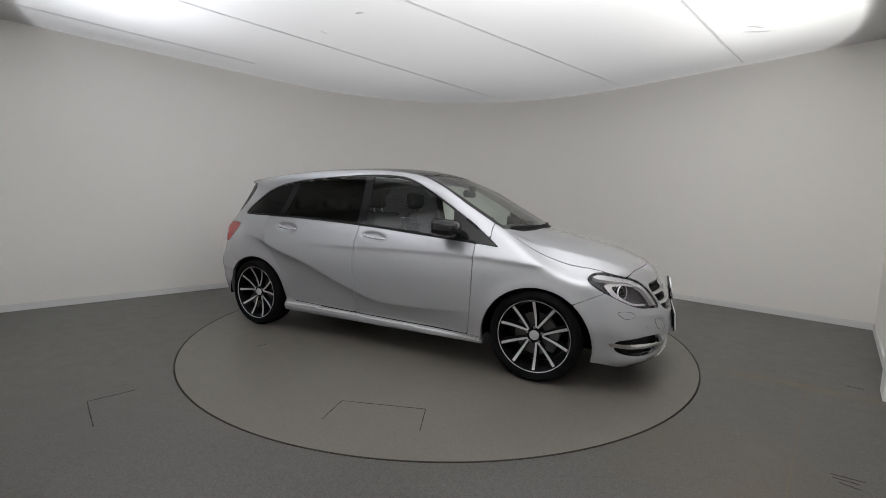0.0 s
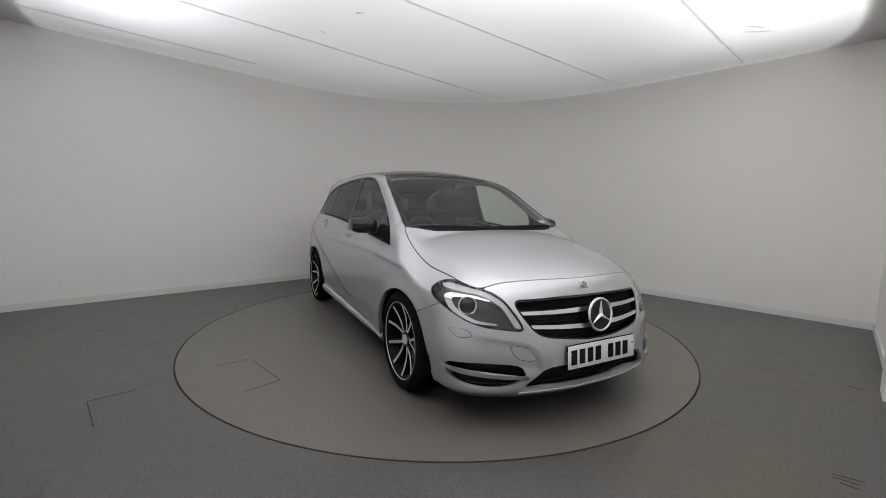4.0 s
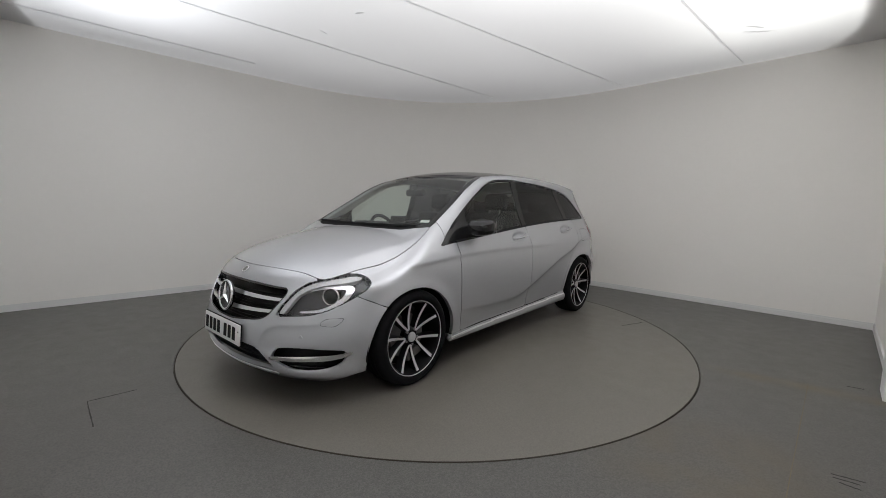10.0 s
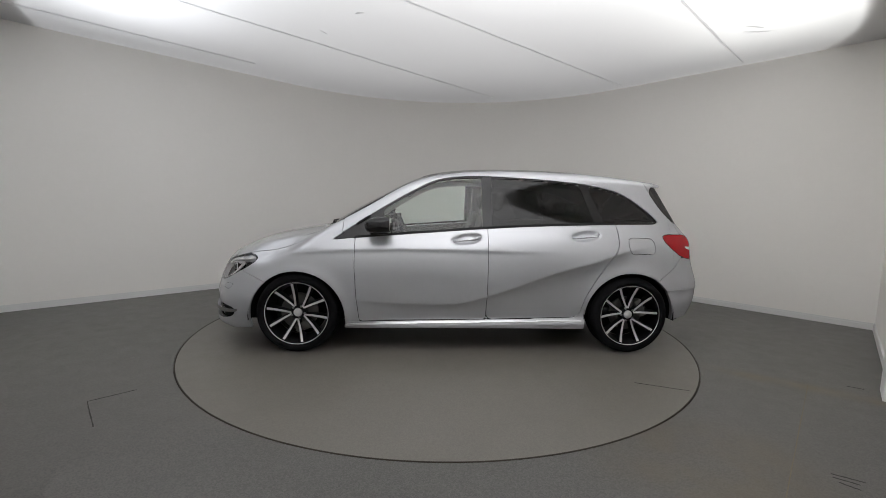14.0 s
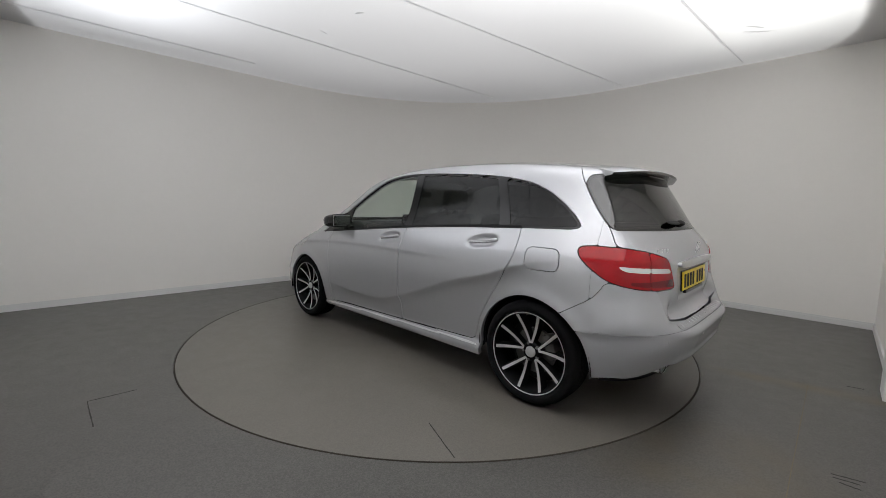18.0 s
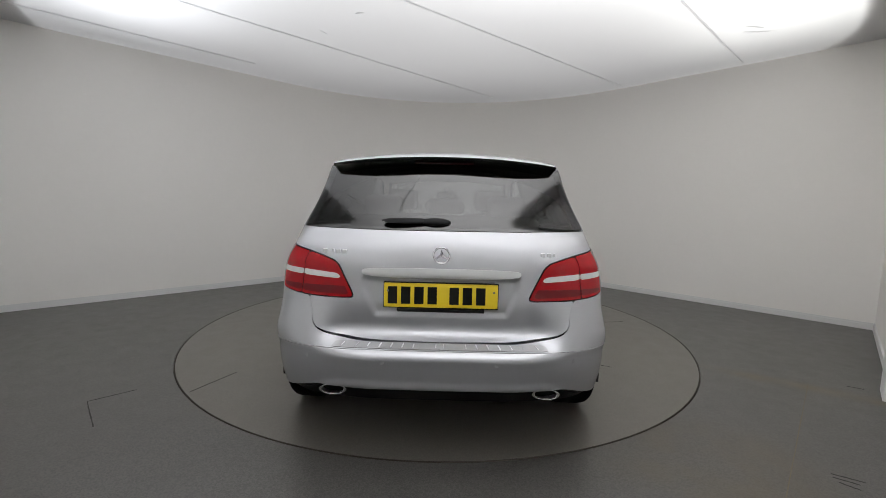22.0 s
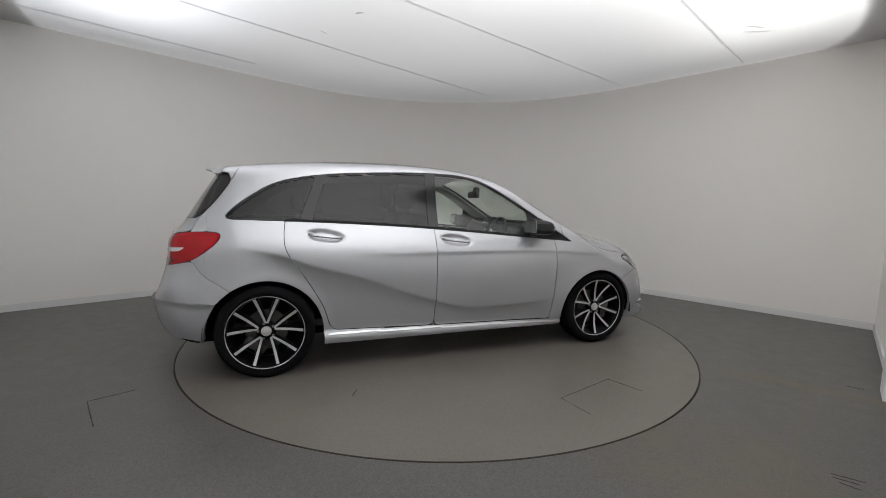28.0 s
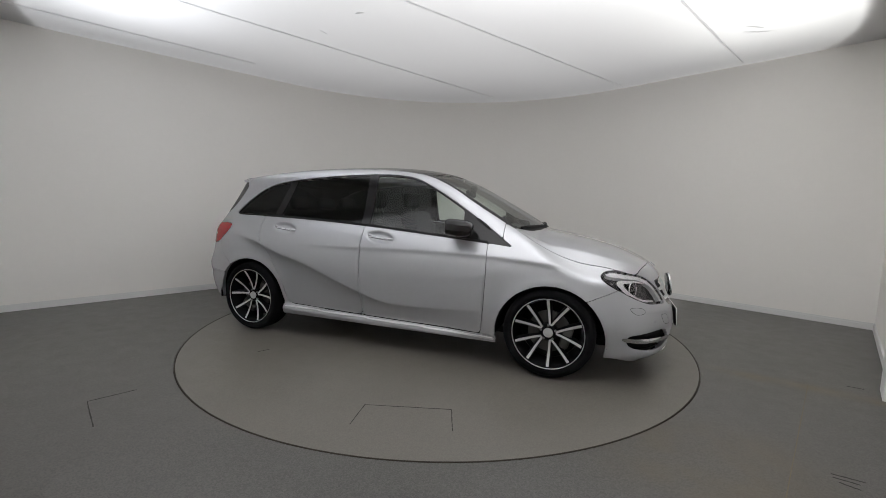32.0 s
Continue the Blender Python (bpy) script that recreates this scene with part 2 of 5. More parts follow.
tagged(strip_wall("baseboard", SK[:NC + 1], offset_line(LINE, -0.001)[:NC + 1], 0.0, 0.055, SKIRT), "white skirting board along the curved wall", kind="structure")
tagged(strip_wall("baseboard", SK2[:NC + 1], offset_line(LINE, -0.001)[:NC + 1], 0.056, 0.072, SKIRT), "rounded top edge of the white skirting board", kind="structure")

# floor with a round hole, and the turntable in it
ring = [(HUB[0] + math.cos(2 * math.pi * i / 256) * (TABLE_R + 0.003), HUB[1] + math.sin(2 * math.pi * i / 256) * (TABLE_R + 0.003)) for i in range(256)]
fv, ff = [], []
far = []
for i in range(256):
    a = 2 * math.pi * i / 256
    k = 6.6 / max(abs(math.cos(a)), abs(math.sin(a)))
    far.append((HUB[0] + k * math.cos(a), HUB[1] + k * math.sin(a)))
for line in (ring, far):
    fv += [(*p, 0.0) for p in line]
fv += [(*p, -0.03) for p in ring]
for i in range(256):
    j = (i + 1) % 256
    ff += [(i, 256 + i, 256 + j, j), (512 + i, i, j, 512 + j)]
tagged(link_mesh("floor", fv, ff, FLOOR, smooth=False), "grey speckled vinyl booth floor with brownish stains", kind="structure")
gv, gf = prism([(HUB[0] + math.cos(2 * math.pi * i / 128) * (TABLE_R + 0.05), HUB[1] + math.sin(2 * math.pi * i / 128) * (TABLE_R + 0.05)) for i in range(128)], -0.06, -0.03)
tagged(link_mesh("turntable_pit", gv, gf, GROOVE, smooth=False), "dark pit under the turntable", kind="structure")
turntable = new("turntable")
turntable.location = (*HUB, 0)
tagged(turntable, "round motor turntable covered in grey-brown vinyl, flush with the floor", "turntable")
dv, df = prism([(math.cos(2 * math.pi * i / 256) * (TABLE_R - 0.003), math.sin(2 * math.pi * i / 256) * (TABLE_R - 0.003)) for i in range(256)], -0.028, 0.0)
link_mesh("disc", dv, df, DISC, turntable, smooth=False)
rv, rf = [], []
for i in range(256):
    a = 2 * math.pi * i / 256
    for r, z in ((TABLE_R - 0.009, 0.0006), (TABLE_R - 0.002, 0.002), (TABLE_R - 0.002, -0.02), (TABLE_R - 0.009, -0.02)):
        rv.append((r * math.cos(a), r * math.sin(a), z))
    j = (i + 1) % 256
    rf += [(4 * i + k, 4 * j + k, 4 * j + (k + 1) % 4, 4 * i + (k + 1) % 4) for k in range(4)]
link_mesh("rim_seal", rv, rf, GROOVE, turntable, "dark rubber edge strip")

# ceiling: a stretched white sheet in long strips with welded seams
sheet = offset_line(LINE, 0.04)
cv, cf = [(*p, CEIL) for p in sheet], [tuple(range(len(sheet)))]
tagged(link_mesh("ceiling", cv, cf, CEILING, smooth=False), "white stretched fabric ceiling with thin seams", kind="structure")

# ---- the car: one smooth body shell, cut along its shut lines into panels ----


def spline(*knots):
    """Natural cubic spline through the knots, straight beyond them."""
    xs, ys = np.array([k[0] for k in knots], float), np.array([k[1] for k in knots], float)
    n = len(xs)
    h = np.diff(xs)
    A, r = np.eye(n), np.zeros(n)
    for i in range(1, n - 1):
        A[i, i - 1:i + 2] = h[i - 1], 2 * (h[i - 1] + h[i]), h[i]
        r[i] = 6 * ((ys[i + 1] - ys[i]) / h[i] - (ys[i] - ys[i - 1]) / h[i - 1])
    m = np.linalg.solve(A, r)

    def f(x):
        x = np.asarray(x, float)
        q = np.clip(x, xs[0], xs[-1])
        i = np.clip(np.searchsorted(xs, q) - 1, 0, n - 2)
        a, b = xs[i + 1] - q, q - xs[i]
        v = (m[i] * a ** 3 + m[i + 1] * b ** 3) / (6 * h[i]) + (ys[i] / h[i] - m[i] * h[i] / 6) * a + (ys[i + 1] / h[i] - m[i + 1] * h[i] / 6) * b
        s0 = (ys[1] - ys[0]) / h[0] - h[0] * m[1] / 6
        s1 = (ys[-1] - ys[-2]) / h[-1] + h[-1] * m[-2] / 6
        return v + np.where(x < xs[0], (x - xs[0]) * s0, 0) + np.where(x > xs[-1], (x - xs[-1]) * s1, 0)
    return f


def step(a, b, x):
    t = np.clip((x - a) / (b - a), 0, 1)
    return t * t * (3 - 2 * t)


def smax(a, b, r):
    h = np.maximum(r - np.abs(a - b), 0) / r
    return np.maximum(a, b) + h * h * h * r / 6


AXLE, TYRE_R = 1.3495, 0.318
SIDE = spline((0.13, 0.79), (0.2, 0.838), (0.28, 0.858), (0.42, 0.874), (0.58, 0.885), (0.72, 0.890), (0.80, 0.879), (0.87, 0.848), (0.94, 0.810), (1.0, 0.777), (1.12, 0.724), (1.27, 0.676), (1.42, 0.628), (1.55, 0.57))
TAPER = spline((-2.25, 0.20), (-1.95, 0.085), (-1.65, 0.025), (-1.25, 0.003), (-0.6, 0.0), (0.4, 0.0), (1.0, 0.004), (1.4, 0.022), (1.7, 0.058), (2.0, 0.13), (2.3, 0.26))
RISE = spline((-2.1, 0.08), (-1.6, 0.07), (-0.9, 0.05), (-0.2, 0.03), (0.5, 0.015), (1.0, 0.0), (1.4, -0.01), (2.2, -0.02))
NOSE = spline((0.1, 2.05), (0.17, 2.135), (0.23, 2.19), (0.33, 2.215), (0.44, 2.205), (0.54, 2.175), (0.64, 2.135), (0.72, 2.09), (0.78, 2.035), (0.82, 1.97))
TAIL_SIDE = spline((0.15, -1.93), (0.24, -1.99), (0.33, -2.05), (0.42, -2.085), (0.52, -2.092), (0.60, -2.07), (0.70, -2.035), (0.80, -2.008), (0.90, -1.995), (1.0, -1.965), (1.07, -1.925), (1.2, -1.845), (1.47, -1.67))
TAIL = spline((0.15, -1.93), (0.24, -1.99), (0.33, -2.055), (0.42, -2.10), (0.50, -2.122), (0.53, -2.118), (0.56, -2.06), (0.60, -1.995), (0.66, -1.990), (0.72, -2.002), (0.82, -2.000), (0.93, -1.99), (1.0, -1.965), (1.07, -1.925), (1.2, -1.845), (1.35, -1.75), (1.47, -1.67))
HOOD = spline((0.7, 1.05), (1.0, 1.04), (1.2, 1.010), (1.5, 0.957), (1.75, 0.898), (1.92, 0.846), (2.0, 0.813), (2.1, 0.76))
ROOF = spline((-2.1, 1.39), (-1.75, 1.445), (-1.45, 1.486), (-1.1, 1.519), (-0.7, 1.537), (-0.3, 1.538), (0.05, 1.520), (0.26, 1.490), (0.45, 1.430), (0.63, 1.340), (0.83, 1.232), (1.03, 1.119), (1.23, 0.992), (1.48, 0.82))
SWAGE = spline((-1.75, 0.93), (-1.45, 0.88), (-1.19, 0.815), (-1.08, 0.772), (-0.755, 0.68), (-0.44, 0.565), (-0.14, 0.462), (0.05, 0.41), (0.3, 0.398), (0.6, 0.408), (0.9, 0.43))
WAIST = spline((-0.6, 0.832), (-0.13, 0.836), (0.48, 0.84), (0.96, 0.827), (1.36, 0.80), (1.7, 0.785))

CREST = spline((0.9, 0.735), (1.2, 0.70), (1.35, 0.665), (1.557, 0.636), (1.748, 0.596), (1.887, 0.53), (2.0, 0.46))
CORNER = spline((-2.2, 0.555), (-1.95, 0.535), (-1.75, 0.525), (-1.5, 0.53))
CHEEK = spline((0.36, 0.30), (0.385, 0.36), (0.41, 0.43), (0.44, 0.466), (0.49, 0.485), (0.56, 0.491), (0.70, 0.508), (0.8, 0.53))
HANDLES = ((0.012, 0.925), (-0.955, 0.962))


def half_width(x, z):
    zz = z - RISE(x) * step(0.66, 0.95, z)
    w = SIDE(zz) - TAPER(x) * (0.6 + 0.4 * step(0.4, 0.72, z)) - 0.05 * step(-1.2, -2.0, x) * step(1.0, 1.4, z)
    w = w - step(-1.5, -1.85, x) * (0.018 + 0.026 * step(0.55, 0.75, z) * (1 - 0.7 * step(0.95, 1.12, z)))
    t = np.maximum(CORNER(x) - z, 0)
    w = w - 0.012 * step(-1.52, -1.68, x) * (1 - np.exp(-t / 0.02))
    t = np.maximum(SWAGE(x) - z, 0)
    k = step(-1.62, -1.15, x) * step(1.0, 0.55, x)
    w = w - 0.038 * k * (1 - np.exp(-t / 0.048)) * step(0.215, 0.285, z + 0.02 * x)
    t = np.maximum(WAIST(x) - z, 0)
    w = w - 0.017 * step(-0.9, -0.1, x) * step(1.72, 1.5, x) * (1 - np.exp(-t / 0.018)) * np.exp(-t / 0.30)
    for hx, hz in HANDLES:
        w = w - 0.025 * step(1.15, 0.55, np.hypot((x - hx) / 0.125, (z - hz - 0.12 * (hx - x)) / 0.038))
    for cx, cz, r in ((AXLE, 0.278, 0.375), (-AXLE, 0.295, 0.372)):
        d = np.hypot(x - cx, z - cz) - r
        w = w + 0.012 * np.exp(-(np.maximum(d, 0) / 0.055) ** 2) * step(0.15, 0.4, z)
    return w


def top(x, y):
    y = np.abs(y)
    hood = HOOD(x + 0.16 * y * y) - 0.035 * (y / 0.7) ** 2 - 0.02 * np.minimum(y / 0.63, 1.2) ** 4
    q = y - CREST(x)
    hood = hood - (0.6 - 0.35 * step(1.5, 1.85, x)) * (q + np.sqrt(q * q + 0.014 ** 2)) / 2
    roof = ROOF(x + 0.12 * y * y * step(-0.2, 0.35, x)) - (0.15 - 0.10 * step(0.1, 0.6, x)) * y * y
    return smax(hood, roof, 0.012 + 0.16 * step(0.56, 0.74, y))


def nose_x(y, z):
    y = np.abs(y)
    t = np.maximum(CHEEK(np.clip(y, 0.34, 0.8)) - z, 0)
    cheek = 0.011 * step(0.36, 0.41, y) * step(0.84, 0.60, y) * (1 - np.exp(-t / 0.022)) * step(0.30, 0.36, z)
    return NOSE(z) - 0.375 * (y / 0.86) ** 2.6 + 0.050 * np.exp(-((z - 0.215) / 0.045) ** 2) * step(0.3, 0.75, y) - cheek


def tail_x(y, z):
    y = np.abs(y)
    low = 0.30 * (y / 0.87) ** 6 + 0.02 * (y / 0.87) ** 2
    mid = 0.13 * (y / 0.78) ** 4
    high = 0.125 * (y / 0.655) ** 2.2
    k1, k2 = step(0.5, 0.62, z), step(0.9, 1.1, z)
    t = np.maximum(0.540 - z, 0)
    ledge = 0.012 * (1 - np.exp(-t / 0.02)) * step(0.30, 0.50, y)
    a = np.minimum(np.minimum(z - 0.670, 0.868 - z), 0.365 - 0.42 * np.maximum(0.80 - z, 0) - y)
    dish = 0.012 * step(0.0, 0.030, a)
    flare = -0.014 * np.exp(-((z - 0.375 + 0.10 * step(0.45, 0.72, y)) / 0.022) ** 2)
    k = step(0.40, 0.62, y) * step(1.0, 0.9, z)
    return TAIL(z) * (1 - k) + TAIL_SIDE(z) * k + (low * (1 - k1) + mid * k1) * (1 - k2) + high * k2 + ledge + dish + flare


def shell(x, y, z):
    y = np.abs(y)
    f = smax(y - half_width(x, z), (z - top(x, y)) * 0.9, 0.13 - 0.06 * step(1.15, 1.35, z) - 0.075 * step(0.9, 1.2, x) * step(1.1, 1.0, z))
    f = smax(f, (x - nose_x(y, z)) * 0.9, 0.13)
    return smax(f, (tail_x(y, z) - x) * 0.92, 0.085 - 0.05 * step(1.02, 1.12, z))


def shoot(o, d, near, far):
    """Meets rays from inside with the shell, from near to far."""
    lo, hi = np.full(o.shape[:-1], near), np.full(o.shape[:-1], far)
    for _ in range(34):
        mid = (lo + hi) / 2
        p = o + d * mid[..., None]
        inside = shell(p[..., 0], p[..., 1], p[..., 2]) < 0
        lo, hi = np.where(inside, mid, lo), np.where(inside, hi, mid)
    return o + d * ((lo + hi) / 2)[..., None]


def outward(p):
    e = 1e-3
    n = np.stack([shell(p[:, 0] + dx, p[:, 1] + dy, p[:, 2] + dz) - shell(p[:, 0] - dx, p[:, 1] - dy, p[:, 2] - dz) for dx, dy, dz in ((e, 0, 0), (0, e, 0), (0, 0, e))], 1)
    return n / np.maximum(np.linalg.norm(n, axis=1, keepdims=True), 1e-9)


def lattice(p):
    nu, nv = p.shape[:2]
    i = np.arange(nu * nv).reshape(nu, nv)
    return p.reshape(-1, 3), np.stack([i[:-1, :-1], i[1:, :-1], i[1:, 1:], i[:-1, 1:]], -1).reshape(-1, 4)


AX_Z = 0.55


def along(x0, x1, dx, a0, a1, na):
    """Body grid swept along the car: rays fan out from its long axis (left half)."""
    xs, an = np.linspace(x0, x1, int(round((x1 - x0) / dx)) + 1), np.radians(np.linspace(a0, a1, na))
    X, A = np.meshgrid(xs, an, indexing="ij")
    o = np.stack([X, X * 0, X * 0 + AX_Z], -1)
    v, f = lattice(shoot(o, np.stack([X * 0, np.cos(A), np.sin(A)], -1), 0.05, 1.3))
    return v, f[:, ::-1]


END_F, END_R = 1.25, -1.25


def round_end(cx, sign, z0, z1, dz, a1, na):
    """Body grid round the nose or the tail: level rays from an upright axis (left half)."""
    zs, an = np.linspace(z0, z1, int(round((z1 - z0) / dz)) + 1), np.radians(np.linspace(0, a1, na))
    Z, A = np.meshgrid(zs, an, indexing="ij")
    o = np.stack([Z * 0 + cx, Z * 0, Z], -1)
    v, f = lattice(shoot(o, np.stack([sign * np.cos(A), np.sin(A), Z * 0], -1), 0.05, 1.3))
    return v, (f[:, ::-1] if sign > 0 else f)


def arc(cx, x, y):
    return 0.8 * np.arctan2(np.abs(y), np.abs(x - cx))


def chaikin(poly, n=2):
    p = np.array(poly, float)
    for _ in range(n):
        q = np.roll(p, -1, 0)
        p = np.stack([0.75 * p + 0.25 * q, 0.25 * p + 0.75 * q], 1).reshape(-1, 2)
    return p


def fillet(poly, r):
    """Rounds each corner of an outline over the length r."""
    out = []
    n = len(poly)
    for i in range(n):
        a, b, c = (np.array(poly[k % n], float) for k in (i - 1, i, i + 1))
        la, lc = np.linalg.norm(a - b), np.linalg.norm(c - b)
        s, e = b + (a - b) * min(r / la, 0.45), b + (c - b) * min(r / lc, 0.45)
        out += [s * (1 - t) ** 2 + b * 2 * t * (1 - t) + e * t * t for t in (0, 0.25, 0.5, 0.75, 1)]
    return np.array(out)


def inside(u, v, poly, rounds=2, r=0.0):
    """Signed distance to an outline: negative within. r: corners rounded over that length, else smoothed all along."""
    p = fillet(poly, r) if r else chaikin(poly, rounds)
    q = np.roll(p, -1, 0)
    best, odd = np.full(u.shape, 9.0), np.zeros(u.shape, bool)
    for (ax, ay), (bx, by) in zip(p, q):
        dx, dy = bx - ax, by - ay
        t = np.clip(((u - ax) * dx + (v - ay) * dy) / max(dx * dx + dy * dy, 1e-12), 0, 1)
        best = np.minimum(best, np.hypot(u - ax - t * dx, v - ay - t * dy))
        if ay != by:
            odd ^= ((ay > v) != (by > v)) & (u < (bx - ax) * (v - ay) / (by - ay) + ax)
    return np.where(odd, -best, best)


def clip(verts, faces, f):
    """Keeps the part of a mesh where f < 0, cut cleanly along f = 0."""
    neg = f < 0
    count = neg[faces].sum(1)
    keep = [tuple(t) for t in faces[count == faces.shape[1]]]
    extra, cache = [], {}
    base = len(verts)
    for face in faces[(count > 0) & (count < faces.shape[1])]:
        poly = []
        for a, b in zip(face, np.roll(face, -1)):
            if neg[a]:
                poly.append(int(a))
            if neg[a] != neg[b]:
                key = (min(a, b), max(a, b))
                if key not in cache:
                    t = f[a] / (f[a] - f[b])
                    cache[key] = base + len(extra)
                    extra.append(verts[a] + (verts[b] - verts[a]) * t)
                poly.append(cache[key])
        if len(poly) > 2:
            keep.append(tuple(poly))
    allv = np.concatenate([verts, np.array(extra).reshape(-1, 3)])
    used = sorted({i for t in keep for i in t})
    at = {o: i for i, o in enumerate(used)}
    return allv[used] if used else np.zeros((0, 3)), [tuple(at[i] for i in t) for t in keep]


def panel(name, grid, field, mat, parent, label="", depth=0.028, lift=0.0, mirror=False, whole=False, gap=0.0, single=False):
    """One panel of the shell: the grid where field < 0, its edge turned inwards. whole: both halves in one mesh."""
    verts, faces = clip(*grid, field + gap)
    if not len(faces):
        return None
    if single:
        root = list(range(len(verts)))

        def find(i):
            while root[i] != i:
                root[i] = root[root[i]]
                i = root[i]
            return i
        for t in faces:
            for k in t[1:]:
                root[find(k)] = find(t[0])
        tally = {}
        for t in faces:
            tally[find(t[0])] = tally.get(find(t[0]), 0) + 1
        best = max(tally, key=tally.get)
        faces = [t for t in faces if find(t[0]) == best]
        ids = sorted({i for t in faces for i in t})
        at = {o: i for i, o in enumerate(ids)}
        verts, faces = verts[ids], [tuple(at[i] for i in t) for t in faces]
    n = outward(verts)
    verts = verts + n * lift
    edges = {}
    for t in faces:
        for a, b in zip(t, t[1:] + t[:1]):
            edges[(a, b)] = 1
    rim = [e for e in edges if (e[1], e[0]) not in edges]
    if whole:
        rim = [(a, b) for a, b in rim if max(abs(verts[a, 1]), abs(verts[b, 1])) > 1e-4]
    allv, allf = [verts], list(faces)
    if depth:
        ids = sorted({i for e in rim for i in e})
        at = {o: i for i, o in enumerate(ids)}
        k = len(verts)
        allv += [verts[ids], verts[ids] - n[ids] * depth]
        m = len(ids)
        for a, b in rim:
            allf.append((k + at[b], k + at[a], k + m + at[a], k + m + at[b]))
    v = np.concatenate(allv)
    flip = np.array([1, -1, 1])
    if whole:
        c = len(v)
        allf += [tuple(c + i for i in reversed(t)) for t in allf]
        v = np.concatenate([v, v * flip])
        bm = bmesh.new()
        bv = [bm.verts.new(p) for p in v]
        for t in allf:
            bm.faces.new([bv[i] for i in t])
        bmesh.ops.remove_doubles(bm, verts=[b for b in bv if abs(b.co.y) < 1e-4], dist=2e-4)
        me = bpy.data.meshes.new(name)
        bm.to_mesh(me)
        bm.free()
        me.materials.append(mat)
        me.polygons.foreach_set("use_smooth", [True] * len(me.polygons))
        ob = new(name, me)
        ob.parent = parent
        if label:
            ob["label"] = label
        return ob
    if mirror:
        v, allf = v * flip, [tuple(reversed(t)) for t in allf]
    return link_mesh(name, v, allf, mat, parent, label)


car = new("car")
tagged(car, "silver metallic hatchback with black ten-spoke alloy wheels on turntable", "car")

GRID = along(-1.80, 2.02, 0.0105, -24, 90, 175)
FRONT = round_end(END_F, 1, 0.135, 0.81, 0.008, 76, 140)
REAR = round_end(END_R, -1, 0.22, 1.50, 0.009, 76, 140)
gx, gy, gz = GRID[0].T
fx, fy, fz = FRONT[0].T
rx_, ry_, rz_ = REAR[0].T
fs, rs = arc(END_F, fx, fy), arc(END_R, rx_, ry_)
gfs, grs = np.where(gx > END_F, arc(END_F, gx, gy), 9), np.where(gx < END_R, arc(END_R, gx, gy), 9)


def pt_f(x, y, z):
    return float(arc(END_F, x, y)), z


def pt_r(x, y, z):
    return float(arc(END_R, x, y)), z


GAP = 0.0026
# outlines in side view
DLO = [(1.06, 0.915), (1.075, 0.905), (1.075, 0.905), (1.06, 0.907), (0.89, 0.925), (0.465, 0.962), (0.04, 0.998), (-0.47, 1.034), (-1.02, 1.058), (-1.44, 1.066), (-1.60, 1.070), (-1.565, 1.125), (-1.46, 1.215), (-1.33, 1.30),
       (-1.20, 1.350), (-0.97, 1.393), (-0.574, 1.424), (-0.226, 1.438), (0.03, 1.436), (0.26, 1.405), (0.489, 1.285), (0.719, 1.146), (0.921, 1.015)]
FRONT_DOOR = [(0.897, 1.6), (0.897, 0.93), (0.899, 0.70), (0.885, 0.45), (0.863, 0.255), (-0.158, 0.272), (-0.158, 1.6)]
REAR_DOOR = [(-0.158, 1.6), (-0.158, 0.272), (-0.925, 0.295), (-0.975, 0.47), (-1.055, 0.615), (-1.165, 0.785), (-1.222, 0.88), (-1.228, 0.99), (-1.215, 1.09), (-1.215, 1.6)]
HOOD_PLAN = [(1.0, -0.2), (1.02, 0.5), (1.045, 0.70), (1.12, 0.728), (1.21, 0.738), (1.35, 0.736), (1.49, 0.728), (1.66, 0.708), (1.79, 0.688), (1.875, 0.64), (1.905, 0.60), (1.935, 0.50), (1.975, 0.36), (2.005, 0.18), (2.015, 0.0), (2.015, -0.2)]
SCREEN_PLAN = [(1.205, -0.3), (1.195, 0.25), (1.16, 0.50), (1.085, 0.712), (0.75, 0.664), (0.48, 0.622), (0.25, 0.562), (0.33, 0.30), (0.365, 0.0), (0.365, -0.3)]
ROOF_GLASS_PLAN = [(0.361, -0.3), (0.361, 0.0), (0.327, 0.30), (0.247, 0.560), (-0.30, 0.568), (-0.95, 0.558), (-0.95, -0.3)]
ROOF_PLAN = [(-0.955, -0.3), (-0.955, 0.558), (-1.40, 0.550), (-1.525, 0.545), (-1.53, 0.30), (-1.535, -0.3)]

dlo = np.where(gy > 0.3, inside(gx, gz, DLO), 1)
arch = np.minimum(np.hypot(gx - AXLE, gz - 0.278) - 0.375, np.hypot(gx + AXLE, gz - 0.295) - 0.372)
fdoor, rdoor = inside(gx, gz, FRONT_DOOR, r=0.03), inside(gx, gz, REAR_DOOR, r=0.05)
hood = np.where(gz > 0.74, inside(gx, gy, HOOD_PLAN, 2), 1)
screen = np.where(gz > 0.9, inside(gx, gy, SCREEN_PLAN, r=0.035), 1)
roofg = np.where(gz > 1.35, inside(gx, gy, ROOF_GLASS_PLAN, r=0.03), 1)
roofp = np.where(gz > 1.35, inside(gx, gy, ROOF_PLAN, r=0.03), 1)
belt = gz - np.interp(gx, [-1.6, -1.02, -0.47, 0.04, 0.465, 0.89, 1.075], [1.09, 1.08, 1.055, 1.02, 0.984, 0.945, 0.925])
sill_top = gz - (0.268 - 0.02 * gx)

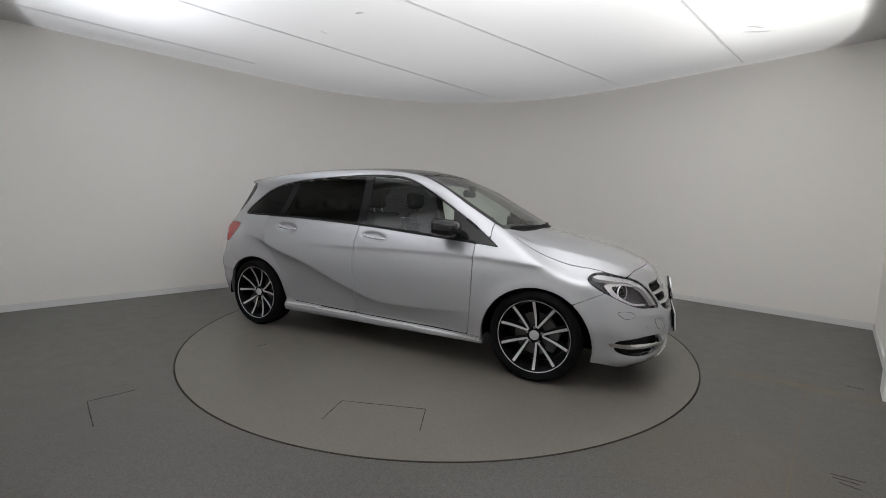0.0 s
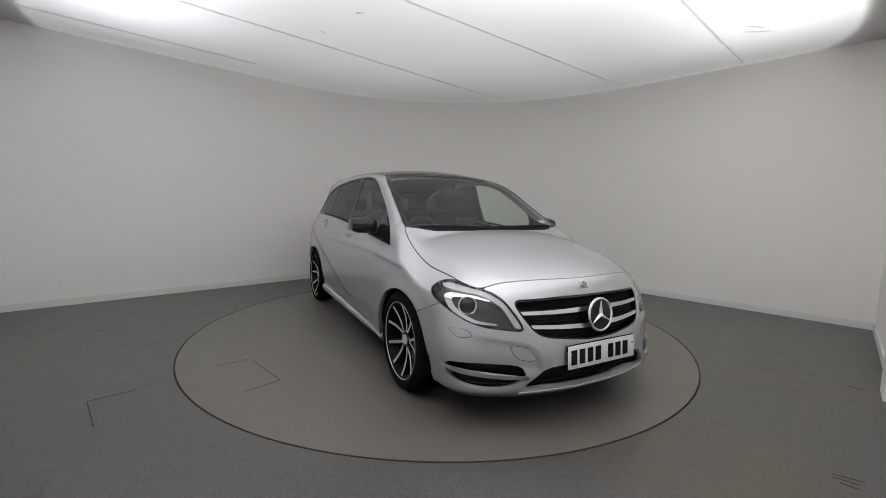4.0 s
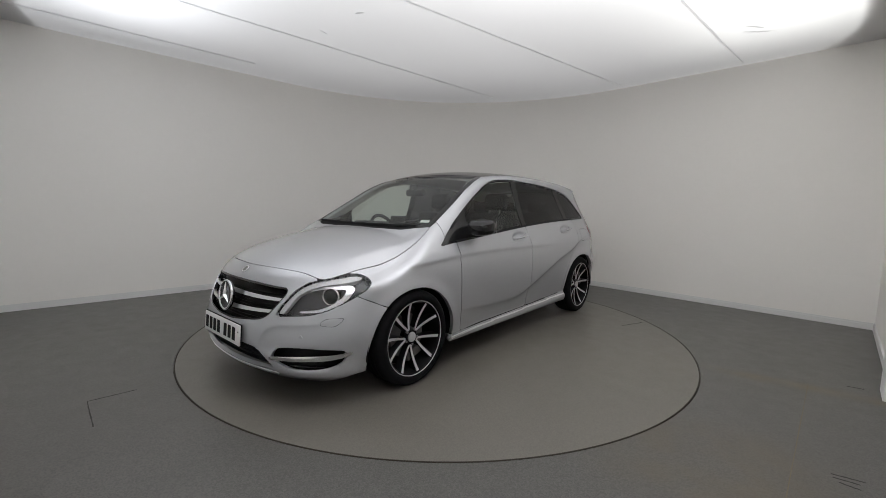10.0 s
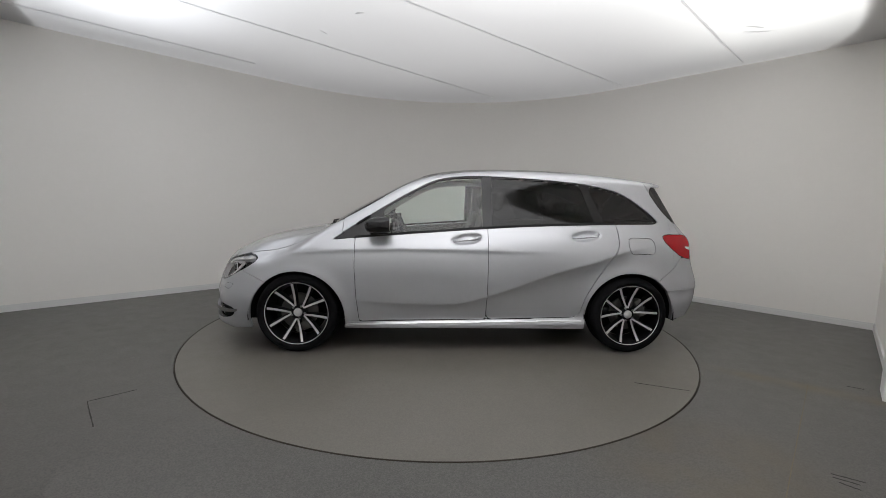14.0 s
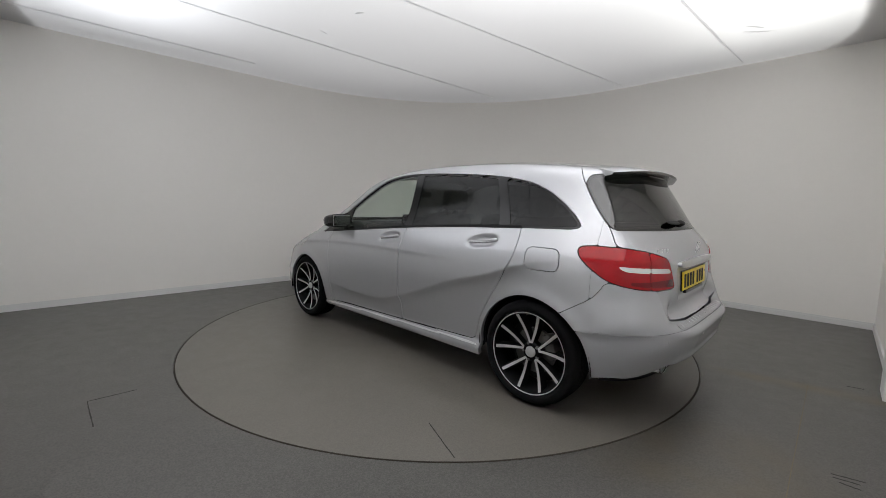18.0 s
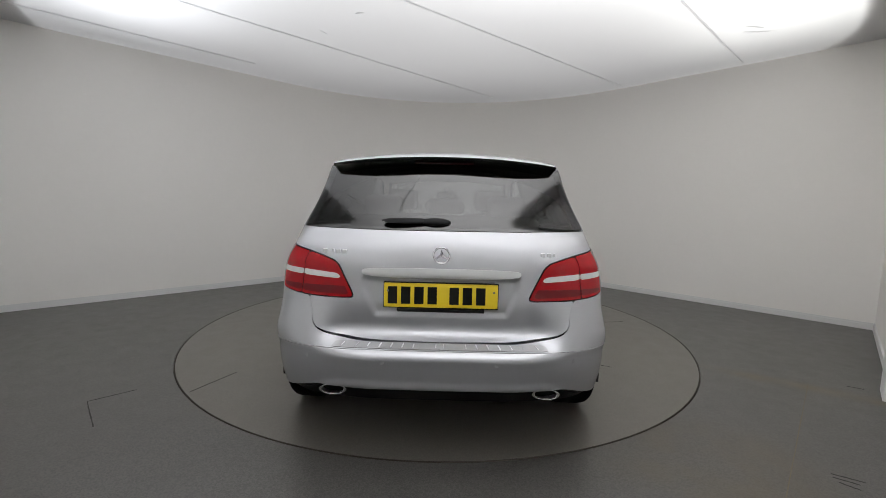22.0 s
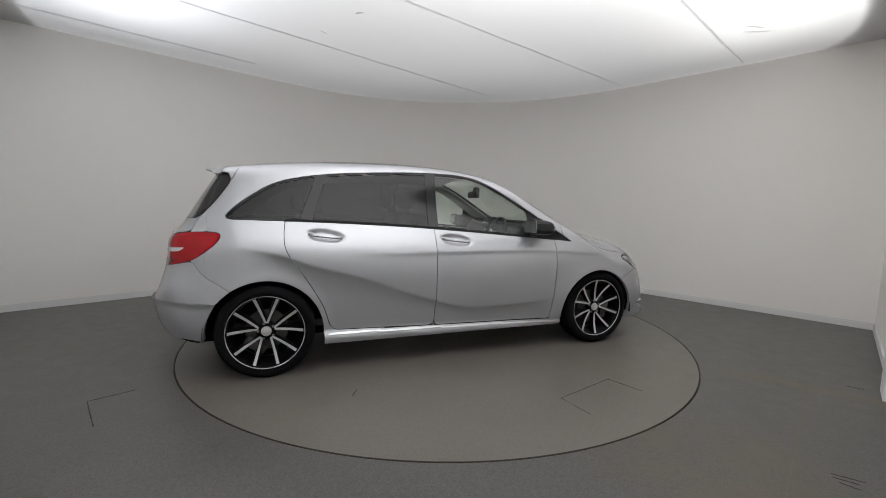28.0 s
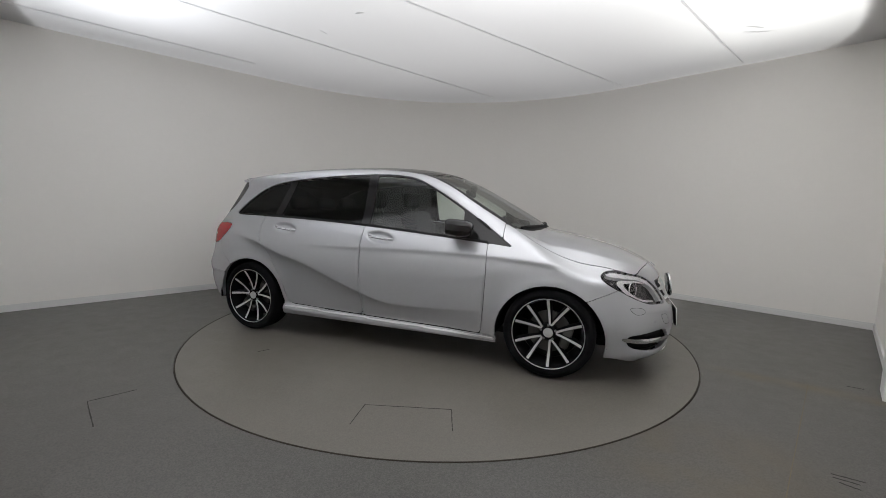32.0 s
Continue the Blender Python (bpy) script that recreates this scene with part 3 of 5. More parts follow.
# outlines wrapped round the ends
LAMP = [pt_f(2.101, 0.460, 0.534), pt_f(2.074, 0.475, 0.589), pt_f(2.004, 0.520, 0.680), pt_f(1.946, 0.563, 0.723), pt_f(1.882, 0.618, 0.745), pt_f(1.748, 0.704, 0.771), pt_f(1.699, 0.730, 0.767), pt_f(1.665, 0.768, 0.742), pt_f(1.669, 0.793, 0.719), pt_f(1.718, 0.805, 0.686), pt_f(1.781, 0.793, 0.652), pt_f(1.860, 0.758, 0.610), pt_f(1.921, 0.714, 0.577), pt_f(1.990, 0.640, 0.550)]
TAIL_LAMP = [pt_r(-1.605, 0.800, 0.968), pt_r(-1.625, 0.79, 0.984), pt_r(-1.70, 0.775, 0.988), pt_r(-1.837, 0.733, 0.984), pt_r(-1.902, 0.642, 0.968), pt_r(-1.951, 0.539, 0.942), pt_r(-1.972, 0.474, 0.919), pt_r(-1.985, 0.408, 0.791), pt_r(-1.985, 0.395, 0.760), pt_r(-1.984, 0.42, 0.755), pt_r(-1.951, 0.594, 0.761), pt_r(-1.917, 0.687, 0.768), pt_r(-1.837, 0.809, 0.792), pt_r(-1.781, 0.840, 0.815), pt_r(-1.679, 0.843, 0.882), pt_r(-1.62, 0.823, 0.931)]
lampF, lampG = inside(fs, fz, LAMP, r=0.03), inside(gfs, gz, LAMP, r=0.03)
tailR, tailG = inside(rs, rz_, TAIL_LAMP, r=0.03), inside(grs, gz, TAIL_LAMP, r=0.03)

# bumper seams
BUMPER_F = [pt_f(1.60, 0.87, 0.565), pt_f(1.80, 0.81, 0.66), pt_f(1.90, 0.70, 0.70), pt_f(1.935, 0.60, 0.79), (0.0, 0.83), (-0.3, 0.83), (-0.3, 0.05), (1.3, 0.05), (1.3, 0.5)]
BUMPER_R = [pt_r(-1.50, 0.885, 0.575), pt_r(-1.56, 0.88, 0.612), pt_r(-1.722, 0.855, 0.706), pt_r(-1.766, 0.846, 0.755), pt_r(-1.789, 0.836, 0.803), pt_r(-1.87, 0.77, 0.785), pt_r(-1.943, 0.61, 0.775), pt_r(-1.96, 0.575, 0.72), pt_r(-1.966, 0.55, 0.63), pt_r(-1.99, 0.505, 0.592), pt_r(-2.02, 0.42, 0.574), pt_r(-2.03, 0.29, 0.567), (-0.3, 0.562), (-0.3, 0.05), (1.3, 0.05), (1.3, 0.5)]
bumpF, bumpG = inside(fs, fz, BUMPER_F, r=0.03), inside(gfs, gz, BUMPER_F, r=0.03)
bumpRR, bumpRG = inside(rs, rz_, BUMPER_R, r=0.05), inside(grs, gz, BUMPER_R, r=0.05)

archF = np.hypot(fx - AXLE, fz - 0.278) - 0.375
archR = np.hypot(rx_ + AXLE, rz_ - 0.295) - 0.372
hoodF = np.where(fz > 0.74, inside(fx, fy, HOOD_PLAN, 2), 1)

# tailgate: from the glass to the bumper's step
GATE = [(-0.3, 0.566), pt_r(-2.03, 0.29, 0.571), pt_r(-2.02, 0.42, 0.578), pt_r(-1.99, 0.508, 0.596), pt_r(-1.966, 0.555, 0.634), pt_r(-1.96, 0.58, 0.72), pt_r(-1.943, 0.615, 0.775), pt_r(-1.93, 0.635, 0.955), pt_r(-1.79, 0.742, 0.985), pt_r(-1.763, 0.722, 1.04), (0.774, 1.085), (0.834, 1.19), (0.905, 1.335), (0.935, 1.42), (0.945, 1.50), (-0.3, 1.56)]
GLASS_R = [(-0.3, 1.068), pt_r(-1.90, 0.35, 1.068), (0.762, 1.073), (0.829, 1.19), (0.900, 1.33), (0.875, 1.38), pt_r(-1.66, 0.40, 1.40), (-0.3, 1.415)]
gateR = inside(rs, rz_, GATE, r=0.05)
glassR = inside(rs, rz_, GLASS_R, r=0.03)
grsx = np.where(gx < END_R, 0.8 * np.arctan2(gy, END_R - gx), 9)
gateG = np.where(gx < END_R, inside(grsx, gz, GATE, r=0.05), 1)

MX = np.maximum


def cut(*fields):
    return MX.reduce(fields)


rear_cut = -1.70 - gx        # past this the tail grid takes over
# side glass
win_f = cut(inside(gx, gz, [(0.70, 0.90), (0.675, 1.15), (0.5, 1.5), (-0.115, 1.5), (-0.118, 0.9)], r=0.02), dlo + 0.016)
win_r = cut(inside(gx, gz, [(-0.20, 0.9), (-0.20, 1.5), (-0.90, 1.5), (-0.945, 1.36), (-1.035, 1.10), (-1.05, 0.9)], r=0.02), dlo + 0.016)
win_q = cut(inside(gx, gz, [(-1.145, 0.9), (-1.12, 1.10), (-1.03, 1.33), (-1.0, 1.5), (-1.8, 1.5), (-1.8, 0.9)], r=0.02), dlo + 0.016)
win_f, win_r, win_q = (np.where(gy > 0.3, w, 1) for w in (win_f, win_r, win_q))
flap = np.where(gy > 0.5, inside(gx, gz, [(-1.30, 0.957), (-1.515, 0.955), (-1.53, 0.83), (-1.312, 0.826)], r=0.045), 1)

# openings in the nose
GRILLE = [(-0.35, 0.702), pt_f(2.084, 0.231, 0.700), pt_f(2.026, 0.469, 0.690), pt_f(2.032, 0.484, 0.668), pt_f(2.054, 0.472, 0.634), pt_f(2.081, 0.453, 0.596), pt_f(2.116, 0.418, 0.540), pt_f(2.133, 0.389, 0.517), pt_f(2.152, 0.345, 0.502), pt_f(2.179, 0.231, 0.489), pt_f(2.195, 0.088, 0.474), (-0.35, 0.471)]
INTAKE = [(-0.35, 0.358), pt_f(2.2, 0.27, 0.356), pt_f(2.175, 0.365, 0.346), pt_f(2.13, 0.475, 0.250), pt_f(2.12, 0.47, 0.236), pt_f(2.17, 0.30, 0.228), (-0.35, 0.226)]
FOG = [pt_f(1.86, 0.81, 0.352), pt_f(1.93, 0.762, 0.362), pt_f(2.04, 0.63, 0.368), pt_f(2.12, 0.50, 0.362), pt_f(2.135, 0.472, 0.325), pt_f(2.135, 0.472, 0.285), pt_f(2.085, 0.575, 0.250), pt_f(2.0, 0.69, 0.250), pt_f(1.90, 0.79, 0.268), pt_f(1.86, 0.81, 0.30)]
HOOK = [pt_f(2.027, 0.580, 0.561), pt_f(1.950, 0.685, 0.570), pt_f(1.877, 0.745, 0.598), pt_f(1.819, 0.773, 0.643), pt_f(1.775, 0.775, 0.692), pt_f(1.768, 0.764, 0.712), pt_f(1.786, 0.744, 0.720), pt_f(1.899, 0.645, 0.708), pt_f(1.961, 0.582, 0.688), pt_f(1.961, 0.592, 0.681), pt_f(1.903, 0.654, 0.697), pt_f(1.817, 0.739, 0.699), pt_f(1.815, 0.749, 0.689), pt_f(1.846, 0.748, 0.652), pt_f(1.892, 0.724, 0.615), pt_f(1.951, 0.673, 0.585), pt_f(2.024, 0.579, 0.571)]
BAND = [pt_f(2.094, 0.464, 0.550), pt_f(2.073, 0.501, 0.553), pt_f(2.062, 0.511, 0.576), pt_f(2.004, 0.546, 0.658), pt_f(1.957, 0.586, 0.691), pt_f(1.903, 0.635, 0.714), pt_f(1.814, 0.711, 0.729), pt_f(1.720, 0.751, 0.743), pt_f(1.687, 0.749, 0.753), pt_f(1.711, 0.718, 0.772), pt_f(1.753, 0.694, 0.775), pt_f(1.878, 0.615, 0.752), pt_f(1.944, 0.554, 0.729), pt_f(2.004, 0.508, 0.687), pt_f(2.075, 0.466, 0.593)]
grilleF, intakeF, fogF = inside(fs, fz, GRILLE, r=0.018), inside(fs, fz, INTAKE, r=0.03), inside(fs, fz, FOG, 2)
under_f = 0.156 + 0.03 * step(0.62, 0.8, fs) - fz

# doors, wings and frame, side by side
for mir in (False, True):
    side = dict(mirror=mir, gap=GAP)
    s = -1 if mir else 1
    for nm, hole, win, tint, (hx, hz) in (("front_door", fdoor, win_f, CLEAR, HANDLES[0]), ("rear_door", rdoor, win_r, DARKGLASS, HANDLES[1])):
        door = panel(nm, GRID, cut(hole, -dlo, belt, 0.62 - gy, -arch, -sill_top), PAINT, car, **side)
        pane = panel("window", GRID, win, tint, door, "", mirror=mir, gap=0.001, lift=-0.006, depth=0.004)
        pane["label"] = "clear side window" if nm == "front_door" else "dark privacy side window"
        pane.visible_shadow = False
        panel("window_seal", GRID, cut(np.abs(dlo + 0.004) - 0.0085, hole, gz - 1.10 - 0.03 * (gx < 0)), TRIM, door, "thin black rubber belt seal", mirror=mir, gap=0, lift=0.003, depth=0.006)
        # black backing added behind the gap, stands in for its shade
        panel("gap_backing", GRID, cut(np.abs(hole) - 0.010, -dlo, belt, 0.62 - gy, -arch, 0.25 - gz), TRIM, door, "added black backing that darkens the shut line", mirror=mir, lift=-0.014, depth=0.0)
        # pull handle: a bar bridging the dished recess
        hy = float(half_width(np.array(hx + 0.16), np.array(hz)))
        n = 21
        v, f = [], []
        for i in range(n):
            t = i / (n - 1) * 2 - 1
            x, z = hx + 0.118 * t, hz - 0.004 - 0.12 * 0.118 * t + 0.006 * t * t
            y = hy - 0.012 + 0.034 * (1 - abs(t) ** 3.5)
            hh, dd = 0.0105 + 0.007 * max(0, -t) ** 2, 0.010
            k = 0.25 + 0.75 * math.sqrt(max(0, 1 - t ** 8))
            for j in range(10):
                a = 2 * math.pi * j / 10
                v.append((x, s * (y + dd * k * math.cos(a)), z + hh * k * math.sin(a)))
        for i in range(n - 1):
            for j in range(10):
                q = (i * 10 + j, i * 10 + (j + 1) % 10, (i + 1) * 10 + (j + 1) % 10, (i + 1) * 10 + j)
                f.append(q if s < 0 else q[::-1])
        f += [tuple(range(10)), tuple(range((n - 1) * 10, n * 10))]
        handle = link_mesh("door_handle", v, f, PAINT, door, "silver pull handle")
        link_mesh("handle_strip", *prism([(hx + 0.1 * math.cos(a), hz - 0.012 * math.cos(a) - 0.004 + 0.0035 * math.sin(a)) for a in np.linspace(0, 2 * math.pi, 24, endpoint=False)], hy + 0.0305, hy + 0.0335), CHROME, handle, "chrome strip") \
            .matrix_local = Matrix(((1, 0, 0, 0), (0, 0, s, 0), (0, 1, 0, 0), (0, 0, 0, 1)))
    panel("front_wing", GRID, cut(0.80 - gx, -dlo, -hood, -arch, -fdoor, -lampG, -bumpG, 0.205 - gz, -screen, gz - 1.07, 0.2 - gy, gx - 1.93, np.where(belt < 0, -1, 1.0 - gx), np.where(gx < 0.99, -sill_top, -1)), PAINT, car, **side)
    panel("sill", GRID, cut(gx - 0.985, -0.975 - gx, sill_top, 0.197 - gz, -arch), PAINT, car, "", **side)
    panel("sill_trim", GRID, cut(gx - 0.97, -0.95 - gx, sill_top + 0.012, -(sill_top + 0.026), -arch), SATIN, car, "bright silver strip along the sill", mirror=mir, lift=0.010, depth=0.012)
    frame_field = cut(-dlo, -hood, -screen, -roofg, -roofp, np.where(belt < 0, -fdoor, -1), np.where(belt < 0, -rdoor, -1), -tailG, -bumpRG, -gateG, -arch, 0.27 - gz, np.where(gx > 0.6, -belt, -1), gx - 1.0, rear_cut, np.where(gx > -1.5, 0.5 - gy, -1))
    if not mir:
        frame_field = cut(frame_field, -flap)
    quarter = panel("side_frame", GRID, frame_field, PAINT, car, "", **side)
    if not mir:
        panel("fuel_flap", GRID, flap, PAINT, quarter, "rounded square fuel flap", gap=0.0022)
    for nm, half in (("quarter_corner", 0.9 - rz_), ("quarter_flank", rz_ - 0.9)):
        panel(nm, REAR, cut(-tailR, -bumpRR, -gateR, rx_ + 1.697, 0.5 - rz_, half), PAINT, car, mirror=mir, gap=0.0016, single=True)
    pane = panel("quarter_window", GRID, win_q, DARKGLASS, car, "dark privacy quarter window", mirror=mir, gap=0.001, lift=-0.006, depth=0.004)
    pane.visible_shadow = False
    panel("window_surround", GRID, cut(dlo, -win_f, -win_r, -win_q), BLACK, car, "gloss black window surround", mirror=mir, gap=0.002, lift=-0.004, depth=0.012)
    # inside of the doors and pillars
    panel("door_trim", GRID, cut(-dlo - 0.012, gz - 1.08, gx - 0.95, -1.65 - gx, 0.28 - gz, -arch), DASH, car, "dark inner door trim", mirror=mir, lift=-0.05, depth=0.0)
    panel("pillar_trim", GRID, cut(-dlo - 0.010, 1.085 - gz, gx - 0.95, -1.72 - gx, -screen, -roofg * 0 - 1), LINER, car, "light grey pillar and roof lining", mirror=mir, lift=-0.035, depth=0.0)
    # wheel wells
    for cx, cz, r in ((AXLE, 0.278, 0.385), (-AXLE, 0.295, 0.382)):
        v, f = [], []
        for i in range(33):
            a = math.pi * (-0.02 + 1.04 * i / 32)
            for y in (0.86, 0.52, 0.50):
                rr = r if y > 0.51 else 0.0
                v.append((cx + rr * math.cos(a), s * (y - 0.018 * (y > 0.8)), cz + rr * math.sin(a)))
        for i in range(32):
            for j in range(2):
                f.append((i * 3 + j, i * 3 + j + 1, i * 3 + j + 4, i * 3 + j + 3))
        link_mesh("wheel_arch_liner", v, f, TRIM, car, "black plastic wheel arch liner")
    # mirror
    mirror = link_mesh(*(lambda vf: ("door_mirror", vf[0], vf[1]))((lambda: (
        [(0.60 + 0.205 * u + 0.02 * (1 - u), s * (0.895 + 0.104 * k * math.cos(a) * abs(math.cos(a)) ** -0.35 + 0.02 * (u - 0.5)), 1.034 + 0.062 * k * math.sin(a) * max(abs(math.sin(a)), 0.05) ** -0.35 - 0.012 * u)
         for u, k in ((0.0, 0.93), (0.03, 1.0), (0.35, 1.0), (0.6, 0.96), (0.8, 0.86), (0.92, 0.68), (0.985, 0.38), (1.0, 0.02)) for a in np.linspace(0, 2 * math.pi, 28, endpoint=False) + 0.001],
        [((i * 28 + j, i * 28 + (j + 1) % 28, (i + 1) * 28 + (j + 1) % 28, (i + 1) * 28 + j)[::s]) for i in range(7) for j in range(28)] + [tuple(range(28))[::-s]]))()), BLACK, car, "gloss black door mirror")
    part("mirror_glass", box_bm(0.618, s * 0.892, 1.035, 0.005, 0.176, 0.092, 0.002, 1), MIRROR, mirror, "mirror glass")
    part("mirror_arm", box_bm(0.70, s * 0.80, 0.968, 0.11, 0.12, 0.035, 0.015), BLACK, mirror, "", True)
    part("indicator_strip", box_bm(0.752, s * 0.935, 1.035, 0.06, 0.11, 0.007, 0.003, 1, pose(0, 0, 0, 0, 0, -38 * s)), TRIM, mirror, "slim dark indicator strip")

bonnet = panel("bonnet", GRID, cut(hood, -screen - 0.012), PAINT, car, whole=True, gap=GAP)
screen_ob = panel("windscreen", GRID, screen, CLEAR, car, "clear laminated windscreen", whole=True, gap=0.010, lift=-0.003, depth=0.004)
screen_ob.visible_shadow = False
panel("screen_border", GRID, cut(screen, -screen - 0.04), BLACK, car, "black printed windscreen border", whole=True, gap=0.003, lift=-0.001, depth=0.004)
panel("panorama_roof", GRID, roofg, BLACK, car, "black panoramic glass roof panel", whole=True, gap=GAP)
panel("roof_panel", GRID, roofp, PAINT, car, whole=True, gap=GAP)
bumper_f = panel("front_bumper", FRONT, cut(bumpF, -lampF, -archF, -hoodF, under_f, -grilleF, -intakeF, -fogF), PAINT, car, whole=True, gap=0.0014, depth=0.022)
panel("front_lip", FRONT, cut(fs - 0.42, np.abs(fz - 0.205) - 0.010), SATIN, bumper_f, "bright silver lip strip", whole=True, lift=0.006, depth=0.012)
panel("intake_mesh", FRONT, intakeF - 0.03, TRIM, bumper_f, "black lower intake", whole=True, lift=-0.045, depth=0.0)
for z in (0.255, 0.285, 0.315):
    panel("intake_slat", FRONT, cut(intakeF + 0.004, np.abs(fz - z) - 0.0065), TRIM, bumper_f, "", whole=True, lift=-0.03, depth=0.012)
rad = panel("radiator_grille", FRONT, grilleF - 0.03, INK, car, "black radiator grille with two silver bars and a round emblem", whole=True, lift=-0.05, depth=0.0)
panel("grille_frame", FRONT, cut(grilleF - 0.004, -grilleF - 0.008), BLACK, rad, "", whole=True, lift=-0.006, depth=0.03)
for z0, z1 in ((0.632, 0.627), (0.543, 0.560)):
    zb = z0 + (z1 - z0) * np.clip(fy / 0.45, 0, 1)
    panel("grille_bar", FRONT, cut(grilleF + 0.003, np.abs(fz - zb) - 0.0125 + 0.004 * np.clip(fy / 0.45, 0, 1)), SATIN, rad, "satin silver bar", whole=True, lift=-0.008, depth=0.016)
for z in (0.685, 0.668, 0.601, 0.586, 0.571, 0.514, 0.499):
    panel("grille_slat", FRONT, cut(grilleF + 0.004, np.abs(fz - z) - 0.0035), INK, rad, "", whole=True, lift=-0.034, depth=0.012)

# emblem: ring and three arms
EMB = (2.178, 0.0, 0.600)
TILT = pose(*EMB, 0, -8, 0)


def ring_bm(R, r, m, seg=64, sec=10):
    bm = bmesh.new()
    rows = []
    for i in range(seg):
        a = 2 * math.pi * i / seg
        rows.append([bm.verts.new((r * math.sin(2 * math.pi * j / sec), (R + r * math.cos(2 * math.pi * j / sec)) * math.cos(a), (R + r * math.cos(2 * math.pi * j / sec)) * math.sin(a))) for j in range(sec)])
    for i in range(seg):
        for j in range(sec):
            bm.faces.new((rows[i][j], rows[(i + 1) % seg][j], rows[(i + 1) % seg][(j + 1) % sec], rows[i][(j + 1) % sec]))
    bmesh.ops.transform(bm, matrix=m, verts=bm.verts)
    return bm


def disc_bm(R, depth, m, seg=40):
    bm = bmesh.new()
    bmesh.ops.create_cone(bm, cap_ends=True, segments=seg, radius1=R, radius2=R, depth=depth)
    bmesh.ops.transform(bm, matrix=m @ pose(0, 0, 0, 0, 90, 0), verts=bm.verts)
    return bm


def arms_bm(R, w, d, m):
    bm = bmesh.new()
    for k in range(3):
        a = radians(90 + 120 * k)
        c, s_ = math.cos(a), math.sin(a)
        tip = bm.verts.new((d * 0.6, R * c, R * s_))
        mid = bm.verts.new((d, 0, 0))
        b1 = bm.verts.new((0, -w * s_, w * c))
        b2 = bm.verts.new((0, w * s_, -w * c))
        bk = bm.verts.new((-d * 0.3, 0, 0))
        for f in ((mid, b1, tip), (mid, tip, b2), (bk, tip, b1), (bk, b2, tip), (bk, b1, mid), (bk, mid, b2)):
            bm.faces.new(f)
    bmesh.ops.transform(bm, matrix=m, verts=bm.verts)
    return bm


part("emblem_disc", disc_bm(0.088, 0.02, TILT), BLACK, rad, "", True)
part("emblem_ring", ring_bm(0.088, 0.0082, TILT @ pose(0.008, 0, 0)), CHROME, rad, "chrome ring", True)
part("emblem_arms", arms_bm(0.086, 0.0105, 0.022, TILT @ pose(0.006, 0, 0)), SATIN, rad, "chrome three-armed emblem")
part("bonnet_badge", disc_bm(0.026, 0.005, pose(2.0585, 0.0, 0.7535, 0, -48, 0)), SATIN, bumper_f, "small round silver badge", True)
part("badge_centre", disc_bm(0.019, 0.004, pose(2.0602, 0.0, 0.7552, 0, -48, 0)), STEEL, bumper_f, "", True)


def plate(name, x, z, w, h, lean, mat, front):
    m = pose(x, 0, z, 0, lean, 0)
    p = part(name, box_bm(0, 0, 0, 0.010, w, h, 0.004, 2), mat, car, "white number plate with black bars" if front else "yellow number plate with black bars", True)
    p.matrix_local = m
    sg = 1 if front else -1
    pitch, cw, ch = 0.0605, 0.043, 0.079
    xs = [(-3.65 + i) * pitch for i in range(4)] + [(1.0 + i) * pitch for i in range(3)]
    for u in xs:
        b = part("plate_bar", box_bm(sg * 0.0052, sg * u, 0, 0.0012, cw, ch, 0), INK, p)
    for u in (-w / 2 + 0.018, w / 2 - 0.018):
        part("plate_screw", disc_bm(0.005, 0.004, pose(sg * 0.006, u, 0.02)), STEEL, p)
    part("plate_holder", box_bm(-sg * 0.007, 0, 0, 0.008, w + 0.008, h + 0.010, 0.004), TRIM if front else BLACK, p, "black plate holder")
    return p


plate("number_plate", 2.216, 0.397, 0.52, 0.125, -4, PLATE_W, True)

WASHER = [pt_f(1.855, 0.787, 0.540), pt_f(1.935, 0.722, 0.536), pt_f(1.965, 0.70, 0.512), pt_f(1.955, 0.705, 0.496), pt_f(1.90, 0.752, 0.492), pt_f(1.875, 0.772, 0.512)]
TOW = [pt_f(2.075, 0.545, 0.468), pt_f(2.115, 0.46, 0.458), pt_f(2.135, 0.425, 0.420), pt_f(2.145, 0.405, 0.388), pt_f(2.12, 0.455, 0.384), pt_f(2.095, 0.51, 0.40)]


def joint_loop(outline, s):
    """Thin dark joint round a flap in the front bumper."""
    p = fillet(outline, 0.02)
    n = len(p)
    A = p[:, 0] / 0.8
    o = np.stack([A * 0 + END_F, A * 0, p[:, 1]], -1)
    q = shoot(o, np.stack([np.cos(A), np.sin(A), A * 0], -1), 0.05, 1.3)
    out = outward(q)
    v, f = [], []
    for i in range(n):
        along_ = np.roll(q, -1, 0)[i] - np.roll(q, 1, 0)[i]
        across = np.cross(out[i], along_ / max(np.linalg.norm(along_), 1e-9)) * 0.0016
        for d_ in (across, out[i] * 0.0012, -across, out[i] * -0.003):
            v.append((q[i] + d_) * np.array([1, s, 1]))
        j = (i + 1) % n
        f += [(4 * i + k, 4 * i + (k + 1) % 4, 4 * j + (k + 1) % 4, 4 * j + k) for k in range(4)]
    link_mesh("flap_joint", v, f, TRIM, bumper_f, "thin dark joint")


